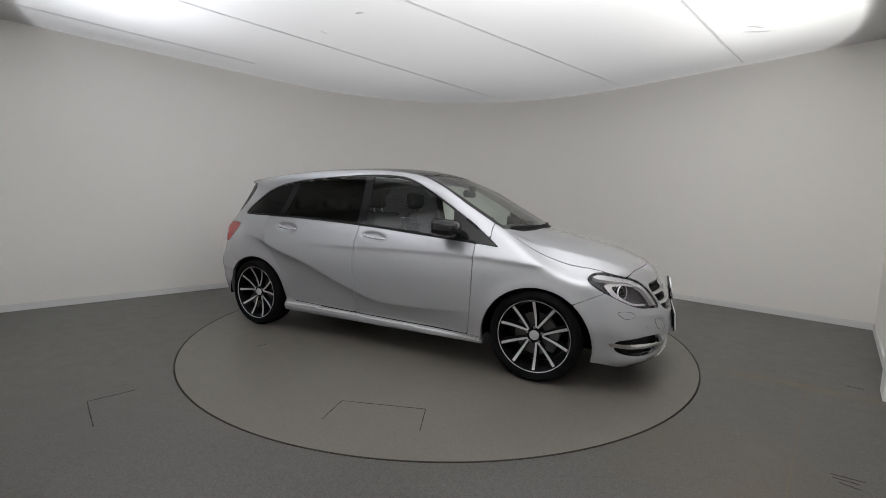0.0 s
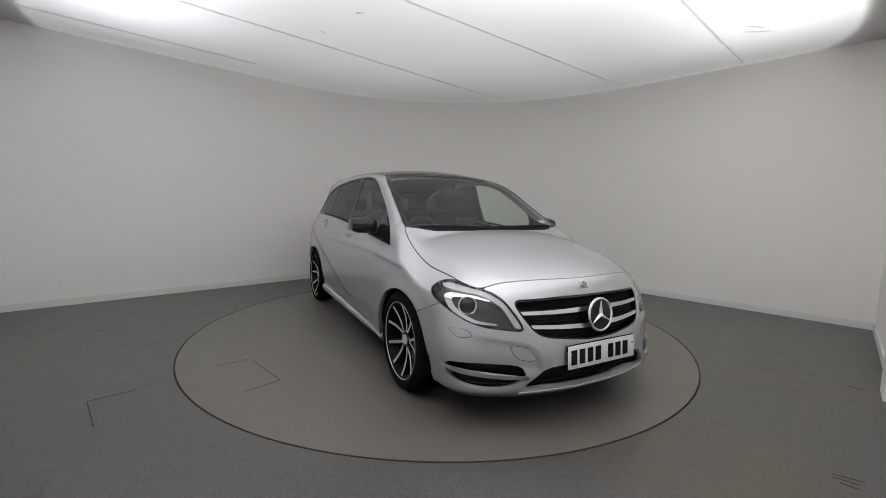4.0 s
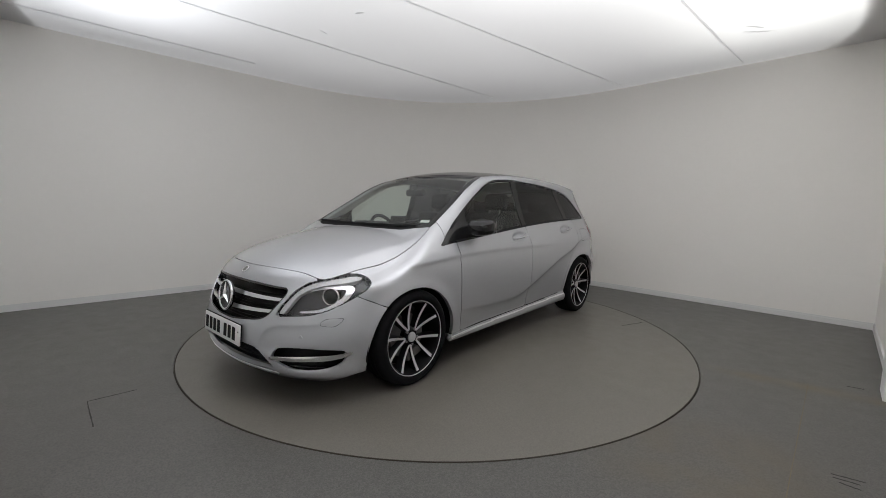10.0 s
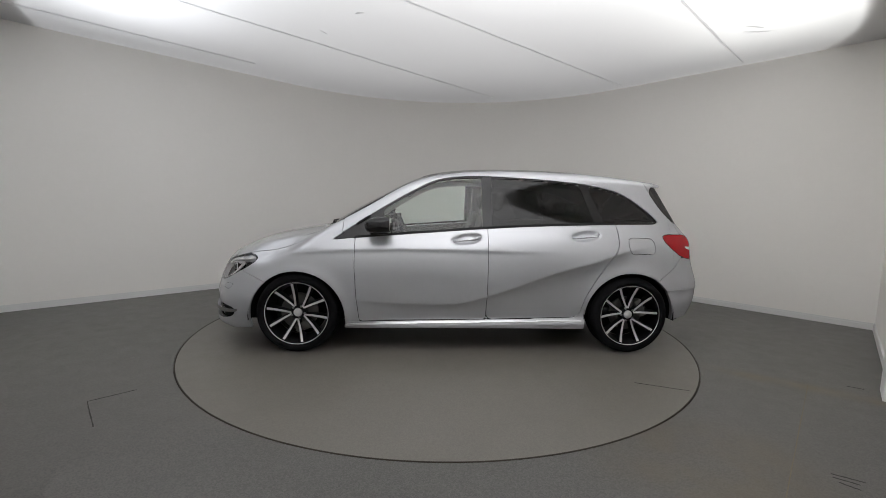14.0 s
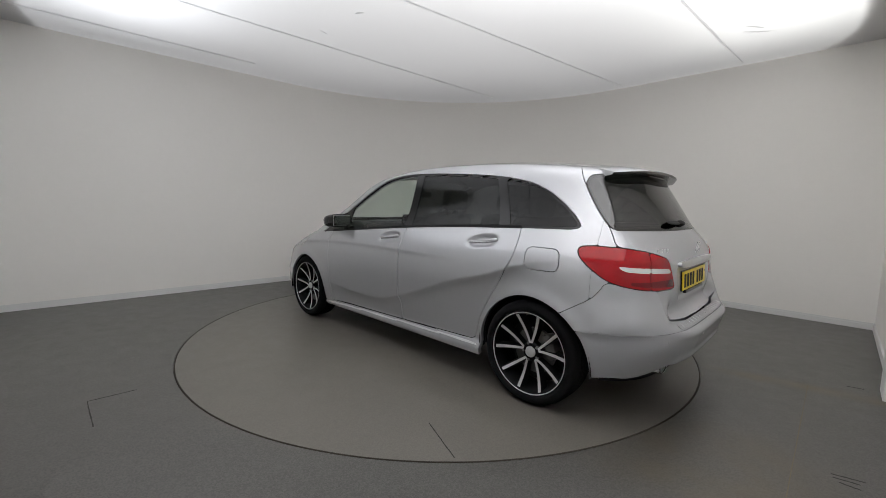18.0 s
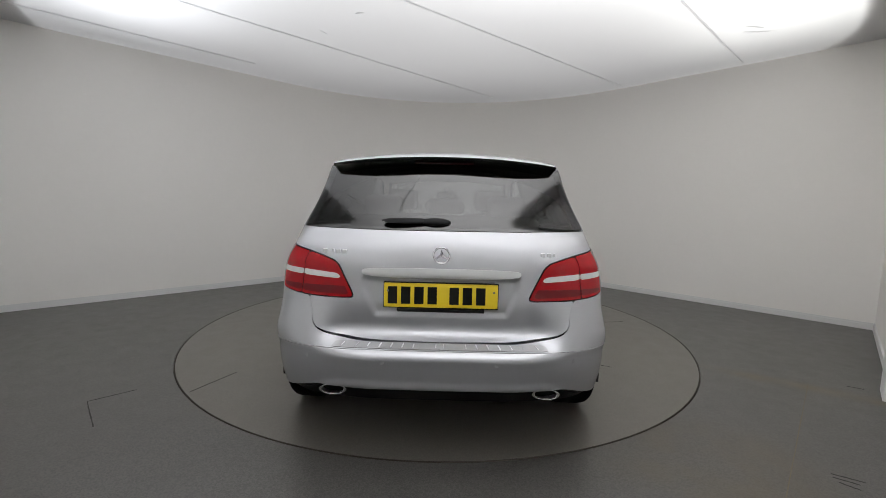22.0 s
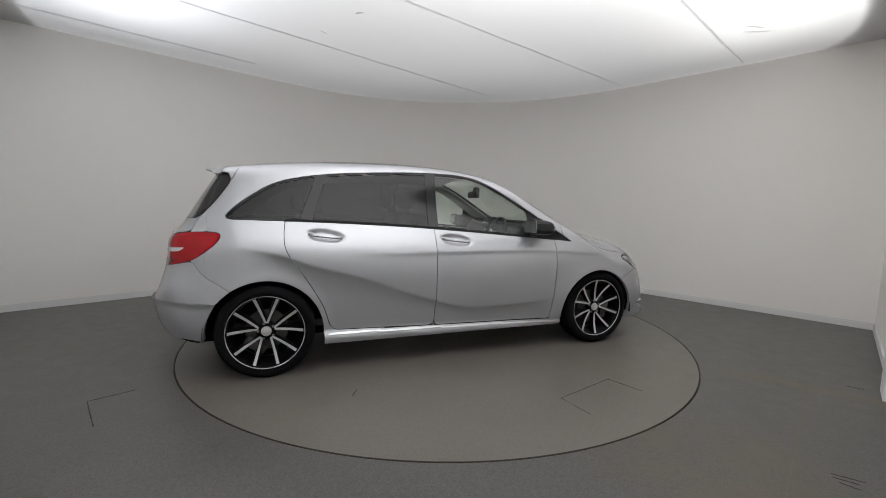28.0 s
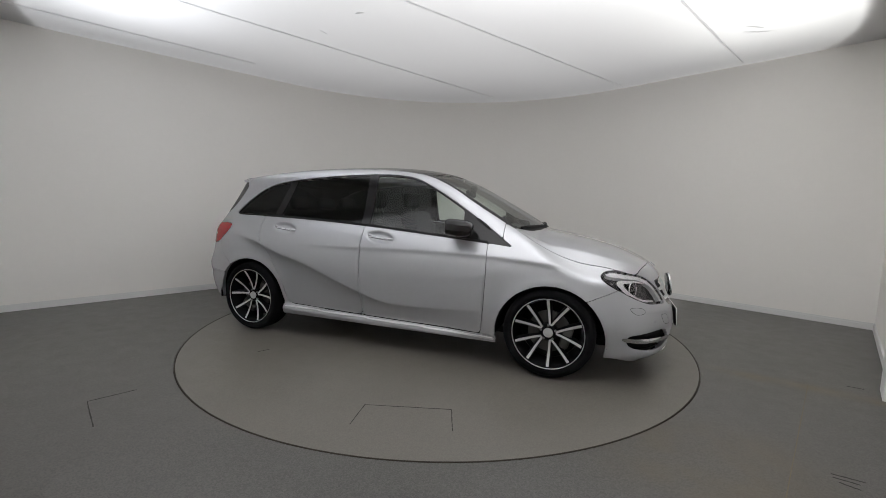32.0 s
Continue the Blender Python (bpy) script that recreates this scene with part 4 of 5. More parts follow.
# fog recesses with a bright blade
for mir in (False, True):
    fog = panel("fog_recess", FRONT, fogF - 0.02, TRIM, bumper_f, "black side intake", mirror=mir, lift=-0.05, depth=0.0)
    c = inside(fs, fz, [pt_f(1.83, 0.83, 0.342), pt_f(1.94, 0.75, 0.332), pt_f(2.04, 0.63, 0.322), pt_f(2.14, 0.455, 0.308), pt_f(2.14, 0.455, 0.288), pt_f(2.04, 0.63, 0.293), pt_f(1.94, 0.75, 0.302), pt_f(1.84, 0.825, 0.318)], r=0.02)
    panel("fog_blade", FRONT, c, CHROME, fog, "chrome blade", mirror=mir, lift=0.004, depth=0.03)
    panel("fog_slat", FRONT, cut(fogF + 0.004, np.abs(fz - 0.262) - 0.004), BLACK, fog, "", mirror=mir, lift=-0.025, depth=0.012)
    # headlamp: dark bowl, chrome daylight strip, projector, clear cover
    lamp = panel("headlamp", FRONT, lampF - 0.004, BOWL, car, "xenon headlamp with clear cover and chrome strip", mirror=mir, lift=-0.05, depth=0.0)
    panel("lamp_rim", FRONT, cut(lampF, -lampF - 0.007), BLACK, lamp, "", mirror=mir, gap=0.0008, lift=-0.002, depth=0.048)
    panel("daylight_strip", FRONT, cut(inside(fs, fz, BAND, r=0.015), lampF + 0.006), LAMP_GREY, lamp, "pale ribbed daylight strip", mirror=mir, lift=-0.012, depth=0.03)
    for i in range(9):
        u = 0.405 + 0.052 * i
        panel("strip_rib", FRONT, cut(inside(fs, fz, BAND, r=0.015) + 0.004, lampF + 0.010, np.abs(fs - u - 0.35 * (fz - 0.66)) - 0.004), WHITELENS, lamp, "", mirror=mir, lift=-0.009, depth=0.006)
    panel("light_hook", FRONT, inside(fs, fz, HOOK, r=0.012), CHROME, lamp, "bright chrome hook-shaped strip", mirror=mir, lift=-0.014, depth=0.022)
    s = -1 if mir else 1
    pm = pose(1.853, s * 0.668, 0.646, 0, -4, s * 30)
    part("projector", disc_bm(0.047, 0.05, pm), TRIM, lamp, "", True)
    part("projector_ring", ring_bm(0.048, 0.005, pm @ pose(0.026, 0, 0), 40, 8), CHROME, lamp, "chrome projector ring", True)
    bm = bmesh.new()
    bmesh.ops.create_uvsphere(bm, u_segments=24, v_segments=14, radius=0.042)
    bmesh.ops.scale(bm, vec=(0.5, 1, 1), verts=bm.verts)
    bmesh.ops.transform(bm, matrix=pm @ pose(0.02, 0, 0), verts=bm.verts)
    part("projector_lens", bm, BLACK, lamp, "", True)
    cover = panel("lamp_cover", FRONT, lampF, LENS, lamp, "clear plastic cover", mirror=mir, gap=0.0025, lift=0.0, depth=0.004)
    cover.visible_shadow = False
    # parking sensors, washer flap
    for x, y, z in ((2.165, 0.332, 0.375), (2.045, 0.62, 0.43)):
        part("parking_sensor", disc_bm(0.010, 0.006, pose(float(nose_x(np.array(y), np.array(z))) - 0.001, s * y, z, 0, 0, s * 30)), PAINT, bumper_f, "", True)
    washer = inside(fs, fz, WASHER, r=0.02)
    joint_loop(WASHER, s)
    panel("washer_flap", FRONT, washer, PAINT, bumper_f, "small washer flap", mirror=mir, lift=0.0006, depth=0.004)
tow = inside(fs, fz, TOW, 2)
joint_loop(TOW, -1)
panel("tow_flap", FRONT, tow, PAINT, bumper_f, "square towing eye flap", mirror=True, lift=0.0006, depth=0.004)

# ---- tail ----
low_r = 0.252 + 0.045 * step(0.95, 0.72, rs) + 0.068 * step(0.72, 0.46, rs) - rz_
CREASE = 0.545 - 0.02 * step(0.6, 0.95, rs)
rear_b = panel("rear_bumper", REAR, cut(bumpRR, -tailR, -archR, low_r, CREASE - rz_), PAINT, car, whole=True, gap=0.0012)
panel("bumper_lower", REAR, cut(bumpRR, -archR, low_r, rz_ - CREASE), PAINT, rear_b, "", whole=True, gap=0.0004, lift=0.0015)
panel("diffuser", REAR, cut(rs - 0.80, low_r * 0 + rz_ - 0.45, 0.245 - rz_), TRIM, rear_b, "black plastic diffuser", whole=True, lift=-0.03, depth=0.0)
gate = panel("tailgate", REAR, cut(gateR, -glassR, -tailR), PAINT, car, whole=True, gap=0.0024)
rg = panel("rear_window", REAR, glassR, REARGLASS, gate, "dark tinted rear window", whole=True, gap=0.002, lift=-0.002, depth=0.004)
rg.visible_shadow = False
panel("window_border", REAR, cut(glassR, -glassR - 0.018), INK, gate, "black printed glass border", whole=True, gap=0.004, lift=-0.008, depth=0.0)
load = cut(rs - 0.43, np.abs(rz_ - 0.558) - 0.0088)
panel("load_sill", REAR, load, SILL_GREY, rear_b, "grey loading-edge strip", whole=True, lift=0.003, depth=0.005)
for mir in (False, True):
    for i in range(9):
        panel("sill_rib", REAR, cut(load + 0.002, np.abs(rs - 0.018 - 0.047 * i) - 0.0035), SATIN, rear_b, "bright cross rib", mirror=mir, lift=0.0055, depth=0.004)
for mir in (False, True):
    s = -1 if mir else 1
    lamp = panel("tail_lamp", REAR, tailR, BLACK, car, "red wrap-round tail lamp with a white bar", mirror=mir, gap=0.0016, depth=0.02)
    bar = inside(rs, rz_, [pt_r(-1.83, 0.804, 0.890), pt_r(-1.94, 0.626, 0.880), pt_r(-1.976, 0.472, 0.868), pt_r(-1.979, 0.455, 0.843), pt_r(-1.94, 0.626, 0.853), pt_r(-1.86, 0.78, 0.864)], r=0.02)
    split = 0.0032 - np.abs(rs - float(arc(END_R, -1.93, 0.635)))
    panel("lens", REAR, cut(tailR + 0.0032, split * 0.6), RED, lamp, "glossy red lens", mirror=mir, lift=0.0012, depth=0.004)
    panel("white_bar", REAR, cut(bar, split), WHITELENS, lamp, "white reversing lamp bar", mirror=mir, lift=0.0027, depth=0.004)
    upper = cut(tailR + 0.016, bar * 0 + 0.892 + 0.04 * (rs - 0.6) - rz_, split)
    panel("upper_lens", REAR, upper, RED, lamp, "", mirror=mir, lift=0.003, depth=0.005)
    lower = cut(tailR + 0.016, rz_ - 0.81, 0.772 - rz_, split, rs - 0.70)
    panel("lower_lens", REAR, lower, REDDARK, lamp, "dark red lower lens", mirror=mir, lift=0.0025, depth=0.005)
    # exhaust tip
    m = pose(-1.995, s * 0.500, 0.318, 0, 0, 0) @ Matrix.Diagonal((1, 1.75, 0.72, 1))
    tip = part("exhaust_tip", ring_bm(0.033, 0.004, m, 36, 8), CHROME, car, "oval chrome exhaust tip", True)
    v, f = [], []
    for i in range(36):
        a = 2 * math.pi * i / 36
        for x, k in ((-1.995, 1.0), (-1.84, 0.98)):
            v.append((x, s * 0.5 + 0.0585 * k * math.cos(a), 0.318 + 0.0245 * k * math.sin(a)))
        f.append((2 * i, 2 * ((i + 1) % 36), 2 * ((i + 1) % 36) + 1, 2 * i + 1))
    link_mesh("exhaust_pipe", v, f, SATIN, tip)
    part("exhaust_inside", box_bm(-1.90, s * 0.5, 0.318, 0.01, 0.11, 0.045), INK, tip)
    for y, z in ((0.25, 0.50), (0.60, 0.50)):
        part("parking_sensor", disc_bm(0.010, 0.006, pose(float(tail_x(np.array(y), np.array(z))) + 0.001, s * y, z, 0, 0, -s * 12)), PAINT, rear_b, "", True)

# spoiler over the rear window
v, f = [], []
NY = 41
for i in range(NY):
    t = i / (NY - 1) * 2 - 1
    y = 0.575 * t
    k = abs(t)
    tip_x, tip_z = -1.785 + 0.10 * k ** 3, 1.428 - 0.030 * k ** 2
    x0 = -1.537 + 0.010 * k ** 2
    z0 = float(top(np.array(x0), np.array(y))) - 0.004
    xm = (x0 + tip_x) / 2
    zm = (z0 + tip_z) / 2 + 0.008
    low = 0.07 * (1 - 0.35 * k ** 6)
    v += [(x0, y, z0), (xm, y, zm), (tip_x + 0.008, y, tip_z + 0.002), (tip_x, y, tip_z - 0.004), (tip_x + 0.008, y, tip_z - 0.016), (tip_x + 0.05, y, tip_z - 0.024), (x0 - 0.10, y, z0 - low - 0.02), (x0, y, z0 - low - 0.01)]
for i in range(NY - 1):
    for j in range(7):
        f.append((i * 8 + j, (i + 1) * 8 + j, (i + 1) * 8 + j + 1, i * 8 + j + 1))
f += [tuple(range(8)), tuple(range((NY - 1) * 8, NY * 8))[::-1]]
bm = bmesh.new()
bv = [bm.verts.new(p) for p in v]
for t in f:
    bm.faces.new([bv[i] for i in t])
spoiler = part("roof_spoiler", bm, PAINT, gate, "silver roof spoiler", True)
spoiler.data.materials.append(BLACK)
for p in spoiler.data.polygons:
    if p.normal.z < -0.15 and p.center.x < -1.57:
        p.material_index = 1
part("high_brake_lamp", box_bm(-1.735, 0, 1.398, 0.01, 0.30, 0.012, 0.003, 1, pose(0, 0, 0, 0, 40, 0)), SMOKED, spoiler, "smoked high brake lamp")

# rear wiper
bm = bmesh.new()
for cx, cz, w, h in ((0.19, 1.112, 0.24, 0.016), (0.05, 1.108, 0.14, 0.034)):
    b2 = bmesh.ops.create_uvsphere(bm, u_segments=20, v_segments=10, radius=0.5)["verts"]
    bmesh.ops.scale(bm, vec=(0.045, w, h), verts=b2)
    bmesh.ops.transform(bm, matrix=pose(-1.905, cx - 0.02, cz, 0, -32, 0), verts=b2)
part("rear_wiper", bm, TRIM, gate, "black rear wiper", True)
# tailgate handle bar, emblem and badges
panel("gate_grip", REAR, inside(rs, rz_, [(-0.3, 0.901), pt_r(-1.99, 0.35, 0.899), pt_r(-1.99, 0.362, 0.880), pt_r(-1.99, 0.345, 0.862), (-0.3, 0.866)], 2), SATIN, gate, "chrome grip bar over the plate", whole=True, lift=0.022, depth=0.024)
plate("number_plate", -1.998, 0.776, 0.52, 0.111, 3, PLATE_Y, False)
part("plate_lamp_bar", box_bm(-1.997, 0, 0.708, 0.020, 0.40, 0.018, 0.004), BLACK, gate, "black strip under the plate")
EM = pose(-2.004, 0.0, 0.962, 0, 8, 180)
part("gate_emblem", ring_bm(0.036, 0.004, EM, 40, 8), CHROME, gate, "chrome ring emblem", True)
part("gate_emblem_arms", arms_bm(0.035, 0.008, 0.009, EM), CHROME, gate)
for y, w in ((0.545, 0.022), (0.505, 0.010), (0.48, 0.022), (0.45, 0.022), (-0.465, 0.02), (-0.495, 0.02), (-0.52, 0.006)):
    part("badge_bar", box_bm(float(tail_x(np.array(y), np.array(0.965))) - 0.002, y, 0.965, 0.006, w, 0.022, 0.002, 1), SATIN, gate)

# windscreen wipers and sticker
for y0, y1 in ((-0.62, 0.02), (-0.02, 0.60)):
    v, f = [], []
    m = 14
    for i in range(m):
        t0 = i / (m - 1)
        y = y0 + (y1 - y0) * t0
        x = 1.180 - 0.22 * y * y
        z = float(top(np.array(x), np.array(y))) + 0.010
        k = 0.35 + 0.65 * min(1, 6 * min(t0, 1 - t0) + 0.1)
        v += [(x + 0.011 * k, y, z - 0.008), (x + 0.006 * k, y, z + 0.007 * k), (x - 0.006 * k, y, z + 0.009 * k), (x - 0.012 * k, y, z + 0.002)]
    for i in range(m - 1):
        f += [(i * 4 + j, i * 4 + (j + 1) % 4, i * 4 + 4 + (j + 1) % 4, i * 4 + 4 + j) for j in range(4)]
    f += [(0, 1, 2, 3), tuple(4 * m - 4 + j for j in (3, 2, 1, 0))]
    link_mesh("windscreen_wiper", v, f, TRIM, car, "black windscreen wiper", smooth=False)
panel("cowl", GRID, np.where(gz > 0.9, cut(inside(gx, gy, [(1.207, -0.3), (1.197, 0.25), (1.162, 0.50), (1.12, 0.60), (1.08, 0.60), (1.12, 0.5), (1.16, 0.25), (1.168, -0.3)], r=0.02)), 1), TRIM, car, "black plastic cowl", whole=True, lift=0.001, depth=0.006)

# ---- wheels ----


def lathe(profile, seg=72, close=False):
    """Turned round the y axis: (radius, y) pairs."""
    n = len(profile)
    v, f = [], []
    for i in range(seg):
        a = 2 * math.pi * i / seg
        v += [(r * math.cos(a), y, r * math.sin(a)) for r, y in profile]
        j = (i + 1) % seg
        for k in range(n if close else n - 1):
            f.append((i * n + k, i * n + (k + 1) % n, j * n + (k + 1) % n, j * n + k))
    return v, f


def lathe_bm(profile, seg=72, close=False):
    v, f = lathe(profile, seg, close)
    bm = bmesh.new()
    bv = [bm.verts.new(p) for p in v]
    for t in f:
        bm.faces.new([bv[i] for i in t])
    return bm


def wheel(at, side, turn, rear):
    """Ten-spoke wheel; its outer face looks along +y (side 1) or -y (side -1)."""
    w = new("wheel")
    w.parent = car
    w["label"] = "low-profile tyre on a black ten-spoke alloy wheel"
    w.matrix_local = pose(*at, 0, 0, 0 if side > 0 else 180) @ pose(0, 0, 0, 0, turn, 0)
    T = TYRE_R
    tyre = [(0.248, 0.085), (0.254, 0.100), (0.266, 0.107), (0.285, 0.107), (0.302, 0.098), (0.3125, 0.084), (0.3165, 0.066), (0.3178, 0.045), (0.3135, 0.0445), (0.3135, 0.0385), (0.318, 0.038), (0.318, 0.004), (0.3135, 0.0035), (0.3135, -0.0035),
            (0.318, -0.004), (0.318, -0.038), (0.3135, -0.0385), (0.3135, -0.0445), (0.3178, -0.045), (0.3165, -0.066), (0.3125, -0.084), (0.302, -0.098), (0.285, -0.107), (0.266, -0.107), (0.254, -0.100), (0.248, -0.085)]
    part("tyre", lathe_bm(tyre), RUBBER, w, "black low-profile tyre", True)
    rim = part("rim", lathe_bm([(0.248, 0.084), (0.254, 0.095), (0.2505, 0.0995), (0.243, 0.097), (0.237, 0.088), (0.231, 0.06), (0.222, 0.02), (0.212, -0.06), (0.235, -0.09), (0.248, -0.09)]), WHEEL_BLACK, w, "black rim barrel", True)
    part("rim_edge", lathe_bm([(0.2490, 0.0985), (0.2475, 0.1010), (0.2440, 0.1000), (0.2430, 0.0965), (0.2460, 0.095)], 72, True), ALLOY, w, "machined bright rim edge", True)
    for k in range(10):
        pair = 1 if k % 2 else -1
        a0 = radians(36 * k + 18)
        bm = bmesh.new()
        face = bmesh.new()
        rows, frows = [], []
        for i in range(7):
            t = i / 6
            r = 0.045 + 0.185 * t
            ax, az = 0.045 * math.cos(a0 - radians(16) * pair), 0.045 * math.sin(a0 - radians(16) * pair)
            ox, oz = 0.244 * math.cos(a0), 0.244 * math.sin(a0)
            px, pz = ax + (ox - ax) * t, az + (oz - az) * t
            r, a = math.hypot(px, pz), math.atan2(oz - az, ox - ax)
            y = 0.052 + 0.034 * t ** 1.4 - 0.01 * math.sin(math.pi * t)
            wd = 0.0100 + 0.0045 * t
            c, s_ = math.cos(a), math.sin(a)
            def at_(u, yy):
                return (px - u * s_, yy, pz + u * c)
            rows.append([bm.verts.new(at_(u, yy)) for u, yy in ((-wd * 1.5, y - 0.05), (-wd * 1.15, y - 0.006), (-wd * 0.8, y), (wd * 0.8, y), (wd * 1.15, y - 0.006), (wd * 1.5, y - 0.05))])
            fw = 0.0062 + 0.0030 * t
            frows.append([face.verts.new(at_(u, yy)) for u, yy in ((-fw - 0.0012, y - 0.001), (-fw, y + 0.0022), (fw, y + 0.0022), (fw + 0.0012, y - 0.001))])
        for i in range(6):
            for j in range(5):
                bm.faces.new((rows[i][j], rows[i + 1][j], rows[i + 1][j + 1], rows[i][j + 1]))
            for j in range(3):
                face.faces.new((frows[i][j], frows[i + 1][j], frows[i + 1][j + 1], frows[i][j + 1]))
        sp = part("spoke", bm, WHEEL_BLACK, w, "", True)
        part("spoke_face", face, ALLOY, sp, "machined bright spoke face")
    part("hub", lathe_bm([(0.0, 0.058), (0.05, 0.056), (0.062, 0.045), (0.066, 0.0), (0.0, 0.0)], 40), WHEEL_BLACK, w, "", True)
    part("centre_cap", lathe_bm([(0.0, 0.070), (0.022, 0.069), (0.031, 0.066), (0.034, 0.060), (0.034, 0.05)], 32), ALLOY, w, "grey round centre cap", True)
    for k in range(5):
        a = radians(72 * k + 18)
        part("wheel_bolt", lathe_bm([(0.0, 0.060), (0.008, 0.060), (0.0095, 0.052), (0.0095, 0.045)], 10), STEEL, w).matrix_local = pose(0.052 * math.cos(a), 0, 0.052 * math.sin(a))
    rd = 0.138 if rear else 0.147
    part("brake_disc", lathe_bm([(0.06, 0.012), (rd, 0.012), (rd, -0.012), (0.06, -0.012)], 56, True), DISC_STEEL, w, "steel brake disc", True)
    ca = radians((200 if rear else -20) if side > 0 else (-20 if rear else 200)) - radians(turn)
    bm = box_bm(0, 0, 0, 0.065, 0.075, 0.15, 0.015)
    bmesh.ops.transform(bm, matrix=pose(0.125 * math.cos(ca), 0.01, 0.125 * math.sin(ca), 0, -math.degrees(ca), 0), verts=bm.verts)
    part("brake_caliper", bm, DISC_STEEL, w, "grey brake caliper", True)
    part("inner_cover", lathe_bm([(0.0, -0.05), (0.205, -0.05)], 32), INK, w)


wheel((AXLE, 0.762, TYRE_R), 1, 45, False)
wheel((AXLE, -0.762, TYRE_R), -1, 2, False)
wheel((-AXLE, 0.762, TYRE_R), 1, 22, True)
wheel((-AXLE, -0.762, TYRE_R), -1, 17, True)

# ---- underside and inside ----
part("underbody", box_bm(0.05, 0, 0.235, 3.7, 1.24, 0.05, 0.02), INK, car, "dark underbody")
part("front_undertray", box_bm(1.86, 0, 0.215, 0.40, 1.05, 0.03, 0.01), INK, car)
part("engine_bay", box_bm(1.55, 0, 0.55, 0.72, 0.98, 0.45, 0.05), INK, car, "dark engine bay")
part("cabin_floor", box_bm(-0.35, 0, 0.33, 2.6, 1.46, 0.05, 0.01), DASH, car, "dark carpeted cabin floor")
part("boot_floor", box_bm(-1.55, 0, 0.60, 0.75, 0.98, 0.05, 0.01), DASH, car, "dark boot floor")
part("tail_bulkhead", box_bm(-1.86, 0, 0.70, 0.06, 1.15, 0.62, 0.02), DASH, car, "dark inner tailgate trim")
part("parcel_shelf", box_bm(-1.48, 0, 1.03, 0.62, 1.18, 0.03, 0.01), DASH, car, "dark parcel shelf", True)
panel("headlining", GRID, cut(np.where(gz > 1.3, inside(gx, gy, [(0.36, -0.3), (0.34, 0.56), (-1.58, 0.56), (-1.58, -0.3)], r=0.02), 1)), LINER, car, "light grey roof lining", whole=True, lift=-0.035, depth=0.0)


def rounded(bm_list):
    bm = bmesh.new()
    for b in bm_list:
        me = bpy.data.meshes.new("piece")
        b.to_mesh(me)
        b.free()
        bm.from_mesh(me)
        bpy.data.meshes.remove(me)
    return bm


def front_seat(x, y):
    s = new("front_seat")
    s.parent = car
    s["label"] = "dark cloth front seat with separate headrest"
    s.matrix_local = pose(x, y, -0.04)
    part("cushion", box_bm(0.22, 0, 0.56, 0.52, 0.50, 0.16, 0.06, 3, pose(0, 0, 0, 0, -6, 0)), FABRIC, s, "", True)
    part("backrest", box_bm(-0.09, 0, 0.86, 0.15, 0.49, 0.62, 0.065, 3, pose(0, 0, 0, 0, -17, 0)), FABRIC, s, "", True)
    for u in (-1, 1):
        part("bolster", box_bm(-0.04, u * 0.205, 0.82, 0.13, 0.09, 0.44, 0.04, 3, pose(0, 0, 0, 0, -17, 0)), FABRIC, s, "", True)
        part("headrest_post", box_bm(-0.205, u * 0.06, 1.18, 0.012, 0.012, 0.12, 0.004, 1, pose(0, 0, 0, 0, -12, 0)), STEEL, s, "steel post")
    part("headrest", box_bm(-0.235, 0, 1.275, 0.10, 0.26, 0.17, 0.048, 4, pose(0, 0, 0, 0, -8, 0)), FABRIC, s, "", True)


front_seat(-0.06, 0.37)
front_seat(-0.06, -0.37)
bench = new("rear_bench")
bench.parent = car
bench["label"] = "dark cloth rear bench with three headrests"
part("cushion", box_bm(-0.70, 0, 0.58, 0.52, 1.26, 0.17, 0.06, 3), FABRIC, bench, "", True)
part("backrest", box_bm(-1.02, 0, 0.85, 0.14, 1.26, 0.56, 0.055, 3, pose(0, 0, 0, 0, -20, 0)), FABRIC, bench, "", True)
for y in (-0.40, 0.0, 0.40):
    part("headrest", box_bm(-1.14, y, 1.185, 0.09, 0.25, 0.13 if y else 0.10, 0.04, 3, pose(0, 0, 0, 0, -8, 0)), FABRIC, bench, "", True)

bm = rounded([box_bm(0.92, 0, 0.90, 0.42, 1.42, 0.20, 0.07, 4, pose(0, 0, 0, 0, 8, 0)), box_bm(0.80, 0, 0.66, 0.24, 1.38, 0.36, 0.05, 3), box_bm(0.72, -0.37, 0.985, 0.20, 0.36, 0.09, 0.04, 3)])
dash = part("dashboard", bm, DASH, car, "dark soft dashboard", True)
part("display", box_bm(0.72, 0.0, 1.03, 0.015, 0.19, 0.12, 0.008, 2, pose(0, 0, 0, 0, -12, 0)), BLACK, dash, "free-standing black display", True)
for y in (-0.10, 0.0, 0.10):
    part("air_vent", ring_bm(0.034, 0.006, pose(0.695, y, 0.93, 0, 0, 180), 28, 8), SATIN, dash, "round silver air vent", True)
steer = part("steering_wheel", ring_bm(0.182, 0.016, pose(0.55, -0.365, 0.915, 0, 24, 0), 48, 10), DASH, car, "dark leather steering wheel", True)
part("steering_boss", box_bm(0.565, -0.365, 0.912, 0.06, 0.15, 0.12, 0.025, 3, pose(0, 0, 0, 0, 24, 0)), DASH, steer, "", True)
for a in (0, 180, 270):
    part("steering_arm", box_bm(0, 0, 0, 0.015, 0.12, 0.03, 0.006, 1, pose(0.56, -0.365, 0.913, 0, 24, 0) @ pose(0, 0, 0, a, 0, 0) @ pose(0, 0.11, 0)), SATIN, steer)
